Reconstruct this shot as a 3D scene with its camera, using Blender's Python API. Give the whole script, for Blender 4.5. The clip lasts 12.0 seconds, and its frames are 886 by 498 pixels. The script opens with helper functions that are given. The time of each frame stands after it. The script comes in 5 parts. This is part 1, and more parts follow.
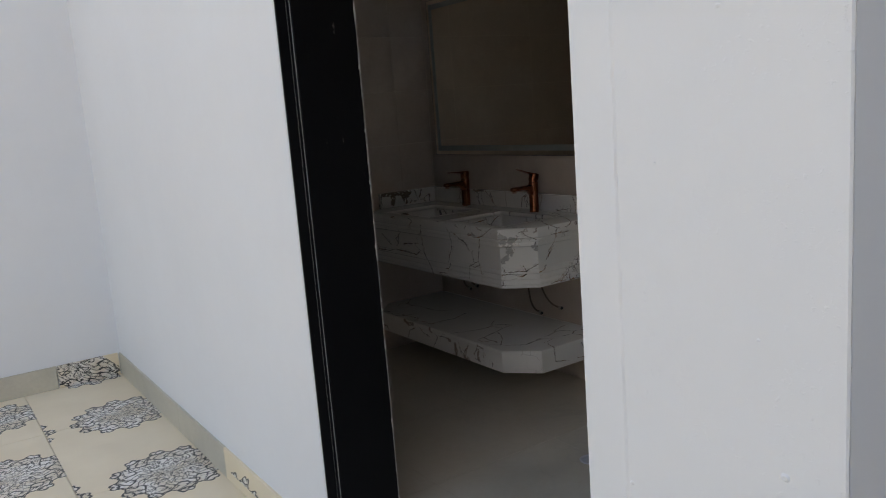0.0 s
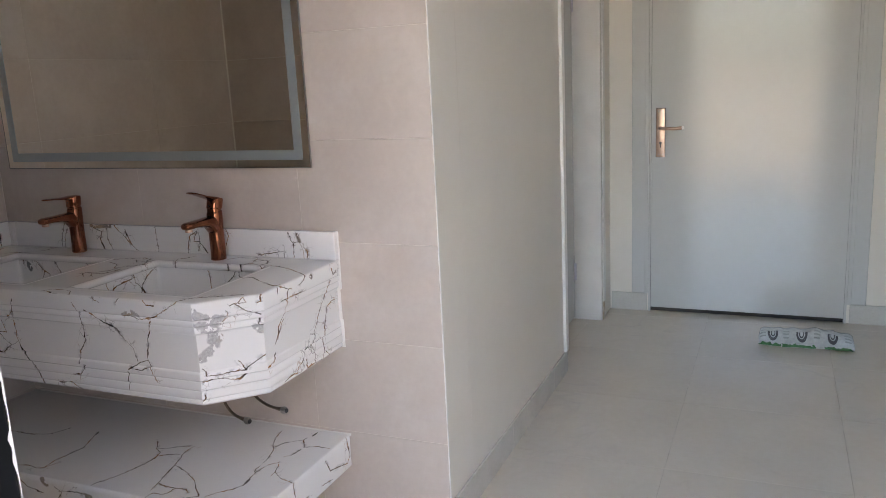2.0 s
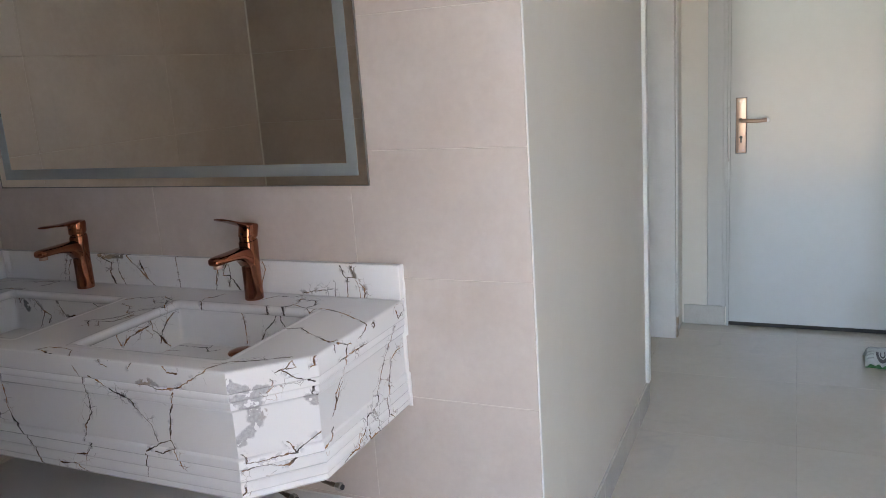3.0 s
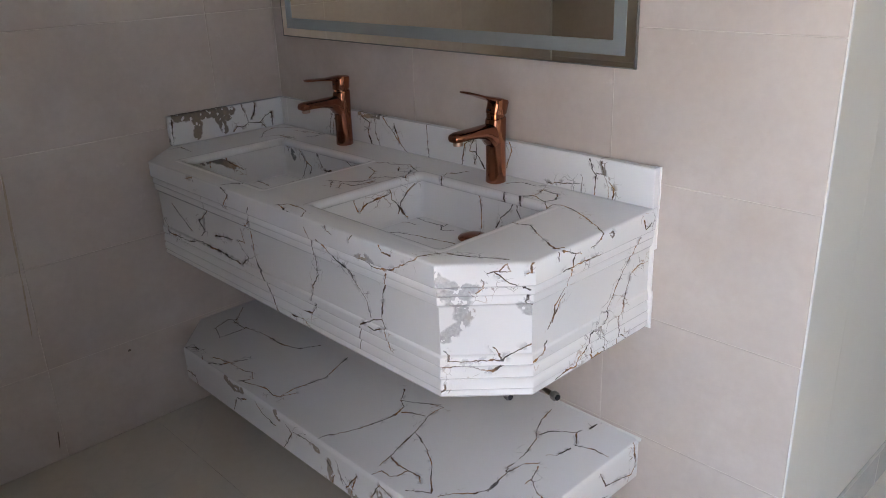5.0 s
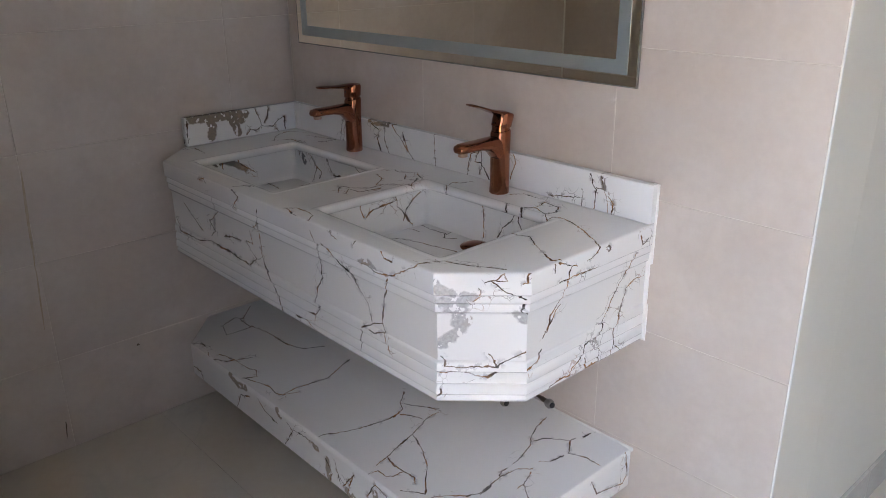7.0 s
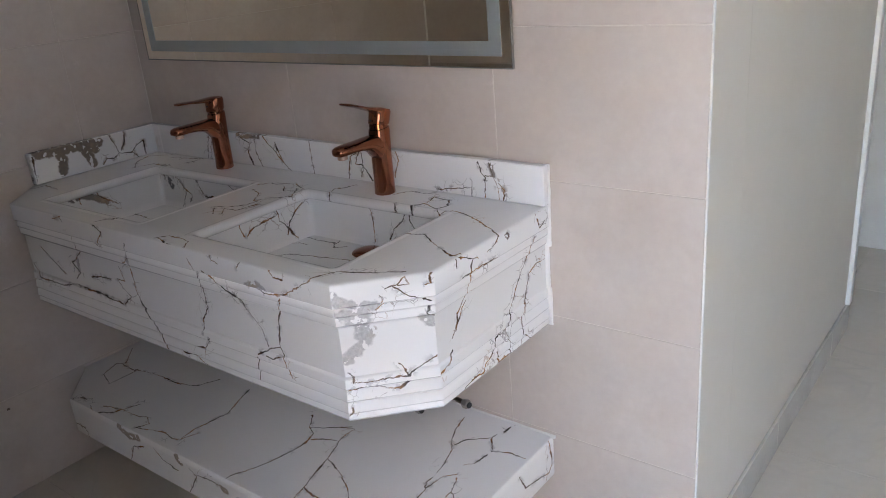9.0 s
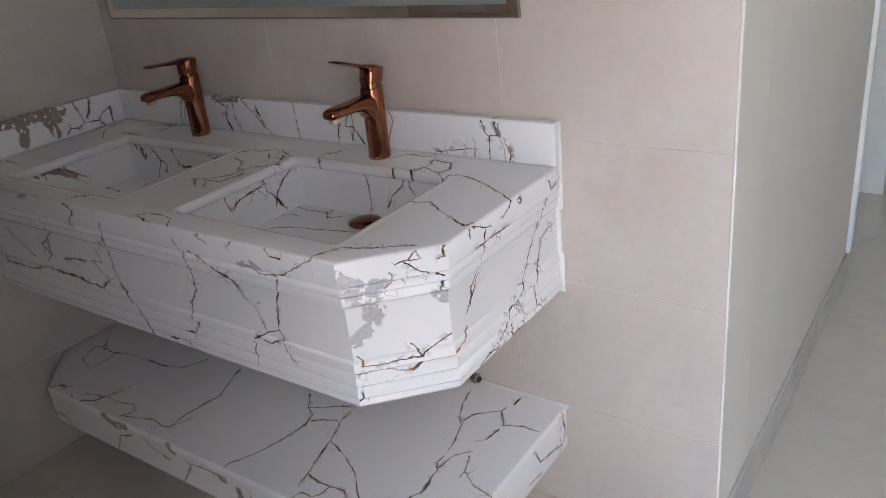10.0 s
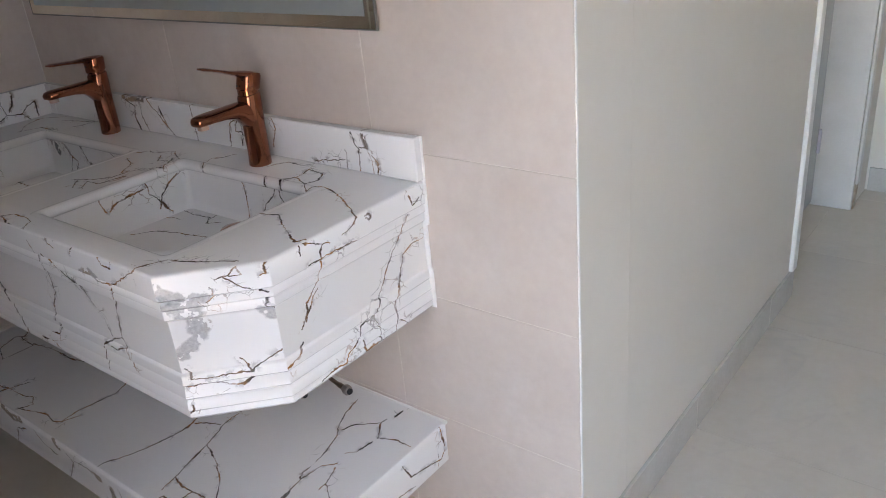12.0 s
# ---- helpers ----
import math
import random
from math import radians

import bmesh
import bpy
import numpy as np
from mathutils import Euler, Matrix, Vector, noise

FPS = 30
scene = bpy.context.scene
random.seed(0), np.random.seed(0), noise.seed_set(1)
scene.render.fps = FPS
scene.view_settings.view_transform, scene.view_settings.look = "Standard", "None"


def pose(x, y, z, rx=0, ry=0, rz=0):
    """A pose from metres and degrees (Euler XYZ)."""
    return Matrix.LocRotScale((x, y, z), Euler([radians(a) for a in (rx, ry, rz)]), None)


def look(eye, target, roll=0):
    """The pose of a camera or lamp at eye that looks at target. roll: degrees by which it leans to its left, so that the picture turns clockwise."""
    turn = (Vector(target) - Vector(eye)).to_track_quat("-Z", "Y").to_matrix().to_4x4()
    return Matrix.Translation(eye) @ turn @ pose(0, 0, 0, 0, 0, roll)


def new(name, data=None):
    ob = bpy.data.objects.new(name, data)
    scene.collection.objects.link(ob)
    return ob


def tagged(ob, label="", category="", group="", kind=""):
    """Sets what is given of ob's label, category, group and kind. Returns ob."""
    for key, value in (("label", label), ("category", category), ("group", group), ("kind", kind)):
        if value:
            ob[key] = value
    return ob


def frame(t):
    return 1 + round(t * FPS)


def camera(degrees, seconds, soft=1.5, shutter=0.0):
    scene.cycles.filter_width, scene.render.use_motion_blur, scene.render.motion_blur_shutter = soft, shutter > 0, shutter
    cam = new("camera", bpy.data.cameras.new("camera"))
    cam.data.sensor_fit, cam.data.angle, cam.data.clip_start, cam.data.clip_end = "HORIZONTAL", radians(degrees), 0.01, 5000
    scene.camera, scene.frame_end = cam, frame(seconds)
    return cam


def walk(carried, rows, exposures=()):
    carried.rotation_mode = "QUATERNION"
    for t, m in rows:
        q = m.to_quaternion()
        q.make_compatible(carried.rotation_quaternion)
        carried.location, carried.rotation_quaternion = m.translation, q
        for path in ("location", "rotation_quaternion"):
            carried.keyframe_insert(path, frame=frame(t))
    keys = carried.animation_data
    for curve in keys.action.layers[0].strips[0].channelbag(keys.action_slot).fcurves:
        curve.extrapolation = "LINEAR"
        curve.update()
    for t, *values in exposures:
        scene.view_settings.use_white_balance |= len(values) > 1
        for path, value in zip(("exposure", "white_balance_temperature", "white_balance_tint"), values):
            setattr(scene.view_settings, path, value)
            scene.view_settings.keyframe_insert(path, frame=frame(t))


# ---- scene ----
cam = camera(58.4, 12.0, soft=0.7, shutter=0.05)

PATH = [
    (0, (2.338, -2.698, 1.408), (0.7, -1.603, 1.061), -4.4),
    (0.1, (2.221, -2.709, 1.398), (0.683, -1.472, 1.068), -5.0),
    (0.2, (2.131, -2.713, 1.421), (0.656, -1.405, 1.081), -5.2),
    (0.3, (2.055, -2.723, 1.443), (0.633, -1.362, 1.088), -5.3),
    (0.5, (1.903, -2.723, 1.439), (0.571, -1.276, 1.079), -4.6),
    (0.7, (1.764, -2.67, 1.449), (0.487, -1.178, 1.079), -4.7),
    (0.9, (1.582, -2.588, 1.423), (0.344, -1.056, 1.074), -4.7),
    (1, (1.509, -2.55, 1.43), (0.289, -1.006, 1.075), -4.5),
    (1.2, (1.376, -2.481, 1.416), (0.229, -0.881, 1.067), -4.3),
    (1.5, (1.148, -2.345, 1.403), (0.217, -0.617, 1.019), -3.4),
    (1.8, (0.987, -2.191, 1.373), (0.223, -0.388, 0.967), -2.7),
    (2, (0.89, -2.049, 1.374), (0.12, -0.25, 0.96), -2.8),
    (2.5, (0.721, -1.862, 1.348), (-0.042, -0.063, 0.923), -3.4),
    (3, (0.532, -1.659, 1.39), (-0.275, 0.118, 0.956), -4.0),
    (3.5, (0.466, -1.452, 1.398), (-0.693, 0.123, 0.977), -2.9),
    (3.7, (0.416, -1.433, 1.394), (-0.831, 0.058, 0.926), -0.6),
    (5.5, (0.547, -1.404, 1.391), (-0.829, -0.173, 0.624), -3.8),
    (6, (0.572, -1.408, 1.398), (-0.81, -0.191, 0.619), -4.4),
    (6.5, (0.581, -1.42, 1.395), (-0.793, -0.192, 0.617), -4.1),
    (7, (0.549, -1.419, 1.414), (-0.835, -0.161, 0.704), -0.6),
    (7.2, (0.52, -1.424, 1.412), (-0.861, -0.131, 0.762), -0.6),
    (8.8, (0.486, -1.417, 1.402), (-0.772, -0.014, 0.729), -3.7),
    (9, (0.481, -1.371, 1.381), (-0.695, 0.081, 0.668), -5.0),
    (9.5, (0.414, -1.306, 1.368), (-0.659, 0.188, 0.584), -5.2),
    (10, (0.353, -1.319, 1.369), (-0.744, 0.136, 0.544), -6.4),
    (10.5, (0.352, -1.366, 1.404), (-0.815, 0.025, 0.565), -7.1),
    (11, (0.382, -1.371, 1.407), (-0.774, 0.024, 0.561), -6.4),
    (11.5, (0.452, -1.34, 1.406), (-0.716, 0.057, 0.577), -6.1),
    (11.8, (0.526, -1.22, 1.405), (-0.636, 0.169, 0.558), -5.3),
    (12, (0.606, -1.092, 1.375), (-0.555, 0.302, 0.534), -5.4),
]
EXPOSURES = [(0, 1.38, 8070, 10), (1.0, 1.4, 8120, 11), (1.25, 1.75, 7920, 12), (1.5, 2.85, 7530, 15), (1.8, 3.69, 7530, 17), (2.3, 3.96, 7460, 16.5), (3.2, 3.95, 7110, 15), (4.5, 3.97, 7130, 15), (6, 4.12, 7160, 14.5), (8.5, 4.06, 7160, 15), (10, 4.02, 7190, 15), (12, 4.12, 7230, 15.5)]
walk(cam, [(t, look(eye, target, roll)) for t, eye, target, roll in PATH], EXPOSURES)

# ---------- world and light ----------
world = bpy.data.worlds.new("sky")
scene.world = world
world.use_nodes = True
wn = world.node_tree
wn.nodes.clear()
sky = wn.nodes.new("ShaderNodeTexSky")
sky.sky_type = "NISHITA"
sky.sun_disc = False
sky.sun_elevation = radians(52)
sky.sun_rotation = 0.0
sky.air_density, sky.dust_density = 1.0, 3.0
bg = wn.nodes.new("ShaderNodeBackground")
bg.inputs["Strength"].default_value = 0.15
wo = wn.nodes.new("ShaderNodeOutputWorld")
wn.links.new(sky.outputs[0], bg.inputs["Color"])
wn.links.new(bg.outputs[0], wo.inputs["Surface"])
sun_data = bpy.data.lights.new("sun", "SUN")
sun_data.energy, sun_data.angle, sun_data.color = 2.2, radians(3), (1.0, 0.95, 0.88)
sun = new("sun", sun_data)
sun.matrix_world = look((0, 14, 19.5), (0, 0, 0))


# ---------- materials ----------
def material(name, color, rough=0.5, metal=0.0):
    m = bpy.data.materials.new(name)
    m.use_nodes = True
    b = m.node_tree.nodes["Principled BSDF"]
    b.inputs["Base Color"].default_value = (*color, 1)
    b.inputs["Roughness"].default_value = rough
    b.inputs["Metallic"].default_value = metal
    return m, m.node_tree, b


def node(nt, kind, **values):
    n = nt.nodes.new("ShaderNode" + kind)
    for key, v in values.items():
        if key == "op":
            n.operation = v
        elif key == "mode":
            n.feature = v
        elif key == "blend":
            n.data_type, n.blend_type = "RGBA", v
        else:
            n.inputs[key.replace("_", " ")].default_value = v
    return n


def coords(nt):
    return nt.nodes.new("ShaderNodeNewGeometry").outputs["Position"]


def calc(nt, op, a, b=None, c=None):
    n = nt.nodes.new("ShaderNodeMath")
    n.operation = op
    for i, v in enumerate((a, b, c)):
        if v is None:
            continue
        if isinstance(v, (int, float)):
            n.inputs[i].default_value = v
        else:
            nt.links.new(v, n.inputs[i])
    return n.outputs[0]


def ramp(nt, fac, *stops):
    n = nt.nodes.new("ShaderNodeValToRGB")
    e = n.color_ramp.elements
    while len(e) < len(stops):
        e.new(0.5)
    for el, (p, c) in zip(e, stops):
        el.position = p
        el.color = (c, c, c, 1) if isinstance(c, (int, float)) else (*c, 1)
    nt.links.new(fac, n.inputs[0])
    return n.outputs[0]


def mix(nt, fac, a, b, blend="MIX"):
    n = nt.nodes.new("ShaderNodeMix")
    n.data_type, n.blend_type = "RGBA", blend
    for i, v in ((0, fac), (6, a), (7, b)):
        if isinstance(v, (int, float)):
            n.inputs[i].default_value = v
        elif isinstance(v, tuple):
            n.inputs[i].default_value = (*v, 1)
        else:
            nt.links.new(v, n.inputs[i])
    return n.outputs[2]


def noise_of(nt, co, scale, detail=4.0, rough=0.55, out="Fac", distort=0.0):
    n = node(nt, "TexNoise", Scale=scale, Detail=detail, Roughness=rough, Distortion=distort)
    nt.links.new(co, n.inputs["Vector"])
    return n.outputs[out]


def bump(nt, b, height, strength, distance):
    n = node(nt, "Bump", Strength=strength, Distance=distance)
    nt.links.new(height, n.inputs["Height"])
    nt.links.new(n.outputs[0], b.inputs["Normal"])


def mottled(name, a, b2, scale, rough, fine=0.05, rough_var=0.08, bumps=0.0, dist=0.001, vary=0.0, smear=None, vein=None):
    """A surface of two close colours in soft clouds, with a finer grain over it."""
    m, nt, b = material(name, a, rough)
    co = coords(nt)
    big = ramp(nt, noise_of(nt, co, scale, 5, 0.6), (0.35, 0.0), (0.68, 1.0))
    col = mix(nt, big, a, b2)
    grain = noise_of(nt, co, scale * 14, 3, 0.6)
    col = mix(nt, fine * 4, col, ramp(nt, grain, (0.3, 0.35), (0.7, 0.75)), "OVERLAY")
    if smear:
        soft = ramp(nt, noise_of(nt, co, 2.4, 8, 0.68), (0.50, 0.0), (0.72, 0.75))
        col = mix(nt, soft, col, smear)
        spots = calc(nt, "MULTIPLY", ramp(nt, noise_of(nt, co, 16.0, 6, 0.75), (0.63, 0.0), (0.70, 0.6)), ramp(nt, noise_of(nt, co, 1.7, 2), (0.48, 0.0), (0.6, 1.0)))
        col = mix(nt, spots, col, smear)
    if vein:
        ridge = calc(nt, "ABSOLUTE", calc(nt, "SUBTRACT", noise_of(nt, co, 1.9, 5, 0.55, distort=0.6), 0.5))
        col = mix(nt, calc(nt, "MULTIPLY", ramp(nt, ridge, (0.0, 0.24), (0.018, 0.0)), ramp(nt, noise_of(nt, co, 1.3, 2), (0.45, 0.0), (0.6, 1.0))), col, vein)
    if vary:
        info = nt.nodes.new("ShaderNodeObjectInfo").outputs["Random"]
        k = calc(nt, "MULTIPLY_ADD", info, vary, 1 - vary / 2)
        vm = nt.nodes.new("ShaderNodeVectorMath")
        vm.operation = "SCALE"
        nt.links.new(col, vm.inputs[0])
        nt.links.new(k, vm.inputs["Scale"])
        col = vm.outputs[0]
    nt.links.new(col, b.inputs["Base Color"])
    nt.links.new(calc(nt, "MULTIPLY_ADD", noise_of(nt, co, scale * 2.3, 4), rough_var, rough - rough_var / 2), b.inputs["Roughness"])
    if bumps:
        bump(nt, b, grain, bumps, dist)
    return m


# Main veins of the stone, as lines in each slab's own plane (metres)
RETURN_VEINS = (((-0.397, 0.935), (-0.401, 0.902), (-0.402, 0.868)),
    ((-0.201, 0.864), (-0.188, 0.88), (-0.169, 0.873), (-0.146, 0.884), (-0.106, 0.876), (-0.089, 0.894), (-0.058, 0.904), (-0.061, 0.864)),
    ((-0.166, 0.945), (-0.153, 0.906), (-0.146, 0.887)),
    ((-0.119, 0.939), (-0.124, 0.913), (-0.138, 0.891)),
    ((-0.105, 0.879), (-0.084, 0.859)),)
RETURN_PATCHES = (((-0.384, 0.941), (-0.351, 0.936), (-0.302, 0.934), (-0.244, 0.934), (-0.202, 0.93)),
    ((-0.322, 0.927), (-0.316, 0.905), (-0.322, 0.877)),
    ((-0.258, 0.929), (-0.237, 0.901), (-0.233, 0.877)),
    ((-0.232, 0.93), (-0.214, 0.915)),)
UPSTAND_VEINS = (((-1.429, 0.944), (-1.446, 0.905), (-1.457, 0.86)),
    ((-1.418, 0.925), (-1.436, 0.895), (-1.44, 0.862)),
    ((-1.297, 0.936), (-1.259, 0.921), (-1.268, 0.892), (-1.258, 0.871), (-1.252, 0.856)),
    ((-1.236, 0.934), (-1.237, 0.896), (-1.217, 0.857)),
    ((-1.204, 0.946), (-1.167, 0.915), (-1.142, 0.889), (-1.101, 0.857)),
    ((-1.152, 0.933), (-1.144, 0.902), (-1.127, 0.877)),
    ((-1.019, 0.943), (-1.018, 0.907), (-1.016, 0.856)),
    ((-0.892, 0.859), (-0.879, 0.917), (-0.845, 0.936), (-0.864, 0.902), (-0.84, 0.902), (-0.814, 0.864)),)
UPSTAND_VEINS_EAST = (((-0.838, 0.928), (-0.836, 0.899), (-0.85, 0.871)),
    ((-0.729, 0.942), (-0.722, 0.92), (-0.731, 0.897), (-0.739, 0.878)),
    ((-0.497, 0.94), (-0.488, 0.915), (-0.478, 0.906), (-0.481, 0.859)),
    ((-0.466, 0.939), (-0.457, 0.91), (-0.478, 0.912)),
    ((-0.457, 0.905), (-0.447, 0.885), (-0.447, 0.859)),
    ((-0.447, 0.896), (-0.432, 0.883), (-0.435, 0.856)),
    ((-0.61, 0.865), (-0.523, 0.877)),
    ((-0.516, 0.895), (-0.516, 0.858)),)
UPSTAND_PATCHES = (((-1.309, 0.941), (-1.274, 0.938), (-1.218, 0.94)),
    ((-0.463, 0.934), (-0.457, 0.912)),)
TOP_VEINS = (((-0.702, -0.074), (-0.681, -0.037), (-0.631, -0.038), (-0.619, -0.019)),
    ((-0.594, -0.142), (-0.607, -0.12), (-0.587, -0.096), (-0.601, -0.052), (-0.55, -0.06), (-0.532, -0.09), (-0.542, -0.117), (-0.591, -0.099)),
    ((-0.544, -0.118), (-0.517, -0.139), (-0.503, -0.11), (-0.471, -0.118), (-0.414, -0.144), (-0.36, -0.176), (-0.336, -0.193)),
    ((-0.508, -0.273), (-0.468, -0.254), (-0.442, -0.27), (-0.413, -0.29), (-0.369, -0.314), (-0.35, -0.323), (-0.34, -0.308)),
    ((-0.621, -0.161), (-0.652, -0.129), (-0.651, -0.118)),
    ((-0.833, -0.149), (-0.863, -0.121), (-0.874, -0.091), (-0.852, -0.077), (-0.843, -0.046)),
    ((-0.512, -0.554), (-0.513, -0.519), (-0.491, -0.473), (-0.462, -0.466), (-0.379, -0.419)),)
DECK_VEINS = (((-1.605, -0.171), (-1.668, -0.122), (-1.696, -0.062), (-1.63, -0.022)),
    ((-1.608, -0.159), (-1.588, -0.117), (-1.522, -0.119)),
    ((-1.597, -0.048), (-1.486, -0.024), (-1.485, -0.053), (-1.501, -0.077)),
    ((-1.054, -0.322), (-1.037, -0.311), (-1.01, -0.302), (-0.985, -0.274), (-0.977, -0.239)),
    ((-1.004, -0.355), (-1.039, -0.322)),
    ((-0.986, -0.343), (-1.011, -0.313), (-0.972, -0.314), (-0.961, -0.258)),
    ((-1.075, -0.179), (-1.033, -0.194), (-0.989, -0.247), (-0.97, -0.214), (-0.926, -0.183), (-0.967, -0.128)),
    ((-1.093, -0.146), (-1.07, -0.119), (-1.046, -0.126), (-1.007, -0.093), (-0.959, -0.122)),
    ((-1.014, -0.127), (-0.983, -0.16), (-0.962, -0.146)),
    ((-1.692, -0.42), (-1.689, -0.391), (-1.613, -0.399)),
    ((-0.986, -0.511), (-0.97, -0.495), (-0.929, -0.492), (-0.897, -0.498), (-0.874, -0.525), (-0.91, -0.527), (-0.982, -0.514)),
    ((-1.229, -0.515), (-1.223, -0.49), (-1.196, -0.478)),)
CHAMFER_VEINS = (((-0.464, 0.676), (-0.456, 0.665), (-0.455, 0.655), (-0.43, 0.653), (-0.402, 0.657), (-0.382, 0.656)),
    ((-0.399, 0.684), (-0.391, 0.669), (-0.383, 0.658), (-0.369, 0.671), (-0.346, 0.686)),
    ((-0.41, 0.796), (-0.4, 0.811), (-0.402, 0.824)),
    ((-0.394, 0.835), (-0.38, 0.839), (-0.372, 0.854), (-0.366, 0.838), (-0.38, 0.837)),
    ((-0.387, 0.836), (-0.366, 0.818), (-0.342, 0.801)),
    ((-0.347, 0.792), (-0.351, 0.777), (-0.345, 0.768)),
    ((-0.463, 0.641), (-0.443, 0.644), (-0.418, 0.638), (-0.397, 0.632), (-0.384, 0.644)),
    ((-0.46, 0.607), (-0.459, 0.595), (-0.465, 0.589)),
    ((-0.338, 0.855), (-0.34, 0.836), (-0.344, 0.835)),)
CHAMFER_PATCHES = (((-0.462, 0.831), (-0.451, 0.818), (-0.429, 0.809), (-0.413, 0.806)),
    ((-0.454, 0.794), (-0.44, 0.791), (-0.425, 0.792)),
    ((-0.443, 0.778), (-0.428, 0.779)),
    ((-0.437, 0.764), (-0.438, 0.744)),
    ((-0.429, 0.755), (-0.437, 0.732), (-0.45, 0.713), (-0.461, 0.702)),
    ((-0.356, 0.767), (-0.348, 0.755)),)
SIDE_VEINS = (((-0.345, 0.86), (-0.329, 0.861), (-0.295, 0.843), (-0.263, 0.833)),
    ((-0.331, 0.86), (-0.329, 0.838)),
    ((-0.191, 0.853), (-0.2, 0.842), (-0.215, 0.836), (-0.233, 0.834)),
    ((-0.172, 0.848), (-0.163, 0.848), (-0.155, 0.841), (-0.162, 0.837), (-0.17, 0.843)),
    ((-0.315, 0.812), (-0.284, 0.812), (-0.26, 0.814), (-0.199, 0.812)),
    ((-0.278, 0.838), (-0.286, 0.825), (-0.284, 0.8), (-0.292, 0.783), (-0.298, 0.765), (-0.324, 0.742), (-0.327, 0.723), (-0.345, 0.701)),
    ((-0.295, 0.758), (-0.313, 0.742), (-0.333, 0.709)),
    ((-0.348, 0.673), (-0.36, 0.657), (-0.399, 0.645), (-0.408, 0.632)),
    ((-0.054, 0.803), (-0.074, 0.784), (-0.08, 0.76), (-0.125, 0.71), (-0.15, 0.671), (-0.157, 0.653)),)
SIDE_VEINS_LOW = (((-0.007, 0.737), (-0.043, 0.737), (-0.071, 0.727), (-0.08, 0.703), (-0.099, 0.652), (-0.115, 0.635), (-0.111, 0.615), (-0.12, 0.58), (-0.168, 0.583)),
    ((-0.05, 0.844), (-0.041, 0.819), (-0.021, 0.828)),
    ((-0.16, 0.652), (-0.176, 0.636), (-0.165, 0.609), (-0.168, 0.583)),
    ((-0.176, 0.64), (-0.212, 0.637), (-0.221, 0.614), (-0.253, 0.6), (-0.259, 0.585), (-0.29, 0.589), (-0.323, 0.584)),
    ((-0.214, 0.607), (-0.208, 0.581), (-0.168, 0.583)),
    ((-0.107, 0.598), (-0.085, 0.582)),)
FRONT_VEINS = (((-1.537, 0.747), (-1.476, 0.709), (-1.436, 0.684)),
    ((-1.34, 0.788), (-1.333, 0.766), (-1.387, 0.727), (-1.362, 0.708), (-1.386, 0.686)),
    ((-1.607, 0.69), (-1.578, 0.653), (-1.465, 0.652), (-1.393, 0.668), (-1.285, 0.665), (-1.185, 0.661)),
    ((-1.31, 0.703), (-1.261, 0.714), (-1.217, 0.715)),
    ((-1.169, 0.757), (-1.159, 0.722), (-1.194, 0.721), (-1.15, 0.686), (-1.177, 0.663)),
    ((-1.12, 0.76), (-1.119, 0.719), (-1.111, 0.68), (-1.08, 0.65), (-1.049, 0.62), (-1.028, 0.58)),
    ((-1.099, 0.83), (-1.111, 0.792), (-1.137, 0.771)),
    ((-1.226, 0.858), (-1.189, 0.842), (-1.222, 0.806)),
    ((-1.405, 0.843), (-1.37, 0.853), (-1.361, 0.842)),)
FRONT_VEINS_EAST = (((-0.87, 0.834), (-0.85, 0.805), (-0.851, 0.751), (-0.851, 0.724), (-0.876, 0.689), (-0.883, 0.655)),
    ((-0.831, 0.816), (-0.77, 0.784), (-0.737, 0.773), (-0.717, 0.745), (-0.683, 0.715), (-0.675, 0.678)),
    ((-0.704, 0.653), (-0.665, 0.678), (-0.636, 0.687), (-0.629, 0.669), (-0.664, 0.655), (-0.678, 0.657)),
    ((-0.709, 0.647), (-0.708, 0.596)),
    ((-0.63, 0.666), (-0.612, 0.628)),
    ((-0.605, 0.796), (-0.626, 0.75), (-0.635, 0.69)),
    ((-0.7, 0.81), (-0.667, 0.809), (-0.632, 0.802), (-0.586, 0.81), (-0.548, 0.831), (-0.512, 0.854)),
    ((-0.796, 0.856), (-0.788, 0.845), (-0.769, 0.839)),
    ((-0.769, 0.865), (-0.712, 0.876), (-0.697, 0.858), (-0.709, 0.84)),
    ((-0.623, 0.859), (-0.608, 0.841), (-0.581, 0.84)),
    ((-0.969, 0.59), (-0.92, 0.597), (-0.889, 0.577)),
    ((-0.914, 0.621), (-0.879, 0.624), (-0.862, 0.651)),)
FRONT_PATCHES = (((-0.691, 0.809), (-0.661, 0.818), (-0.639, 0.811)),
    ((-0.741, 0.775), (-0.725, 0.756)),
    ((-1.358, 0.741), (-1.364, 0.712)),
    ((-1.111, 0.792), (-1.118, 0.779)),)
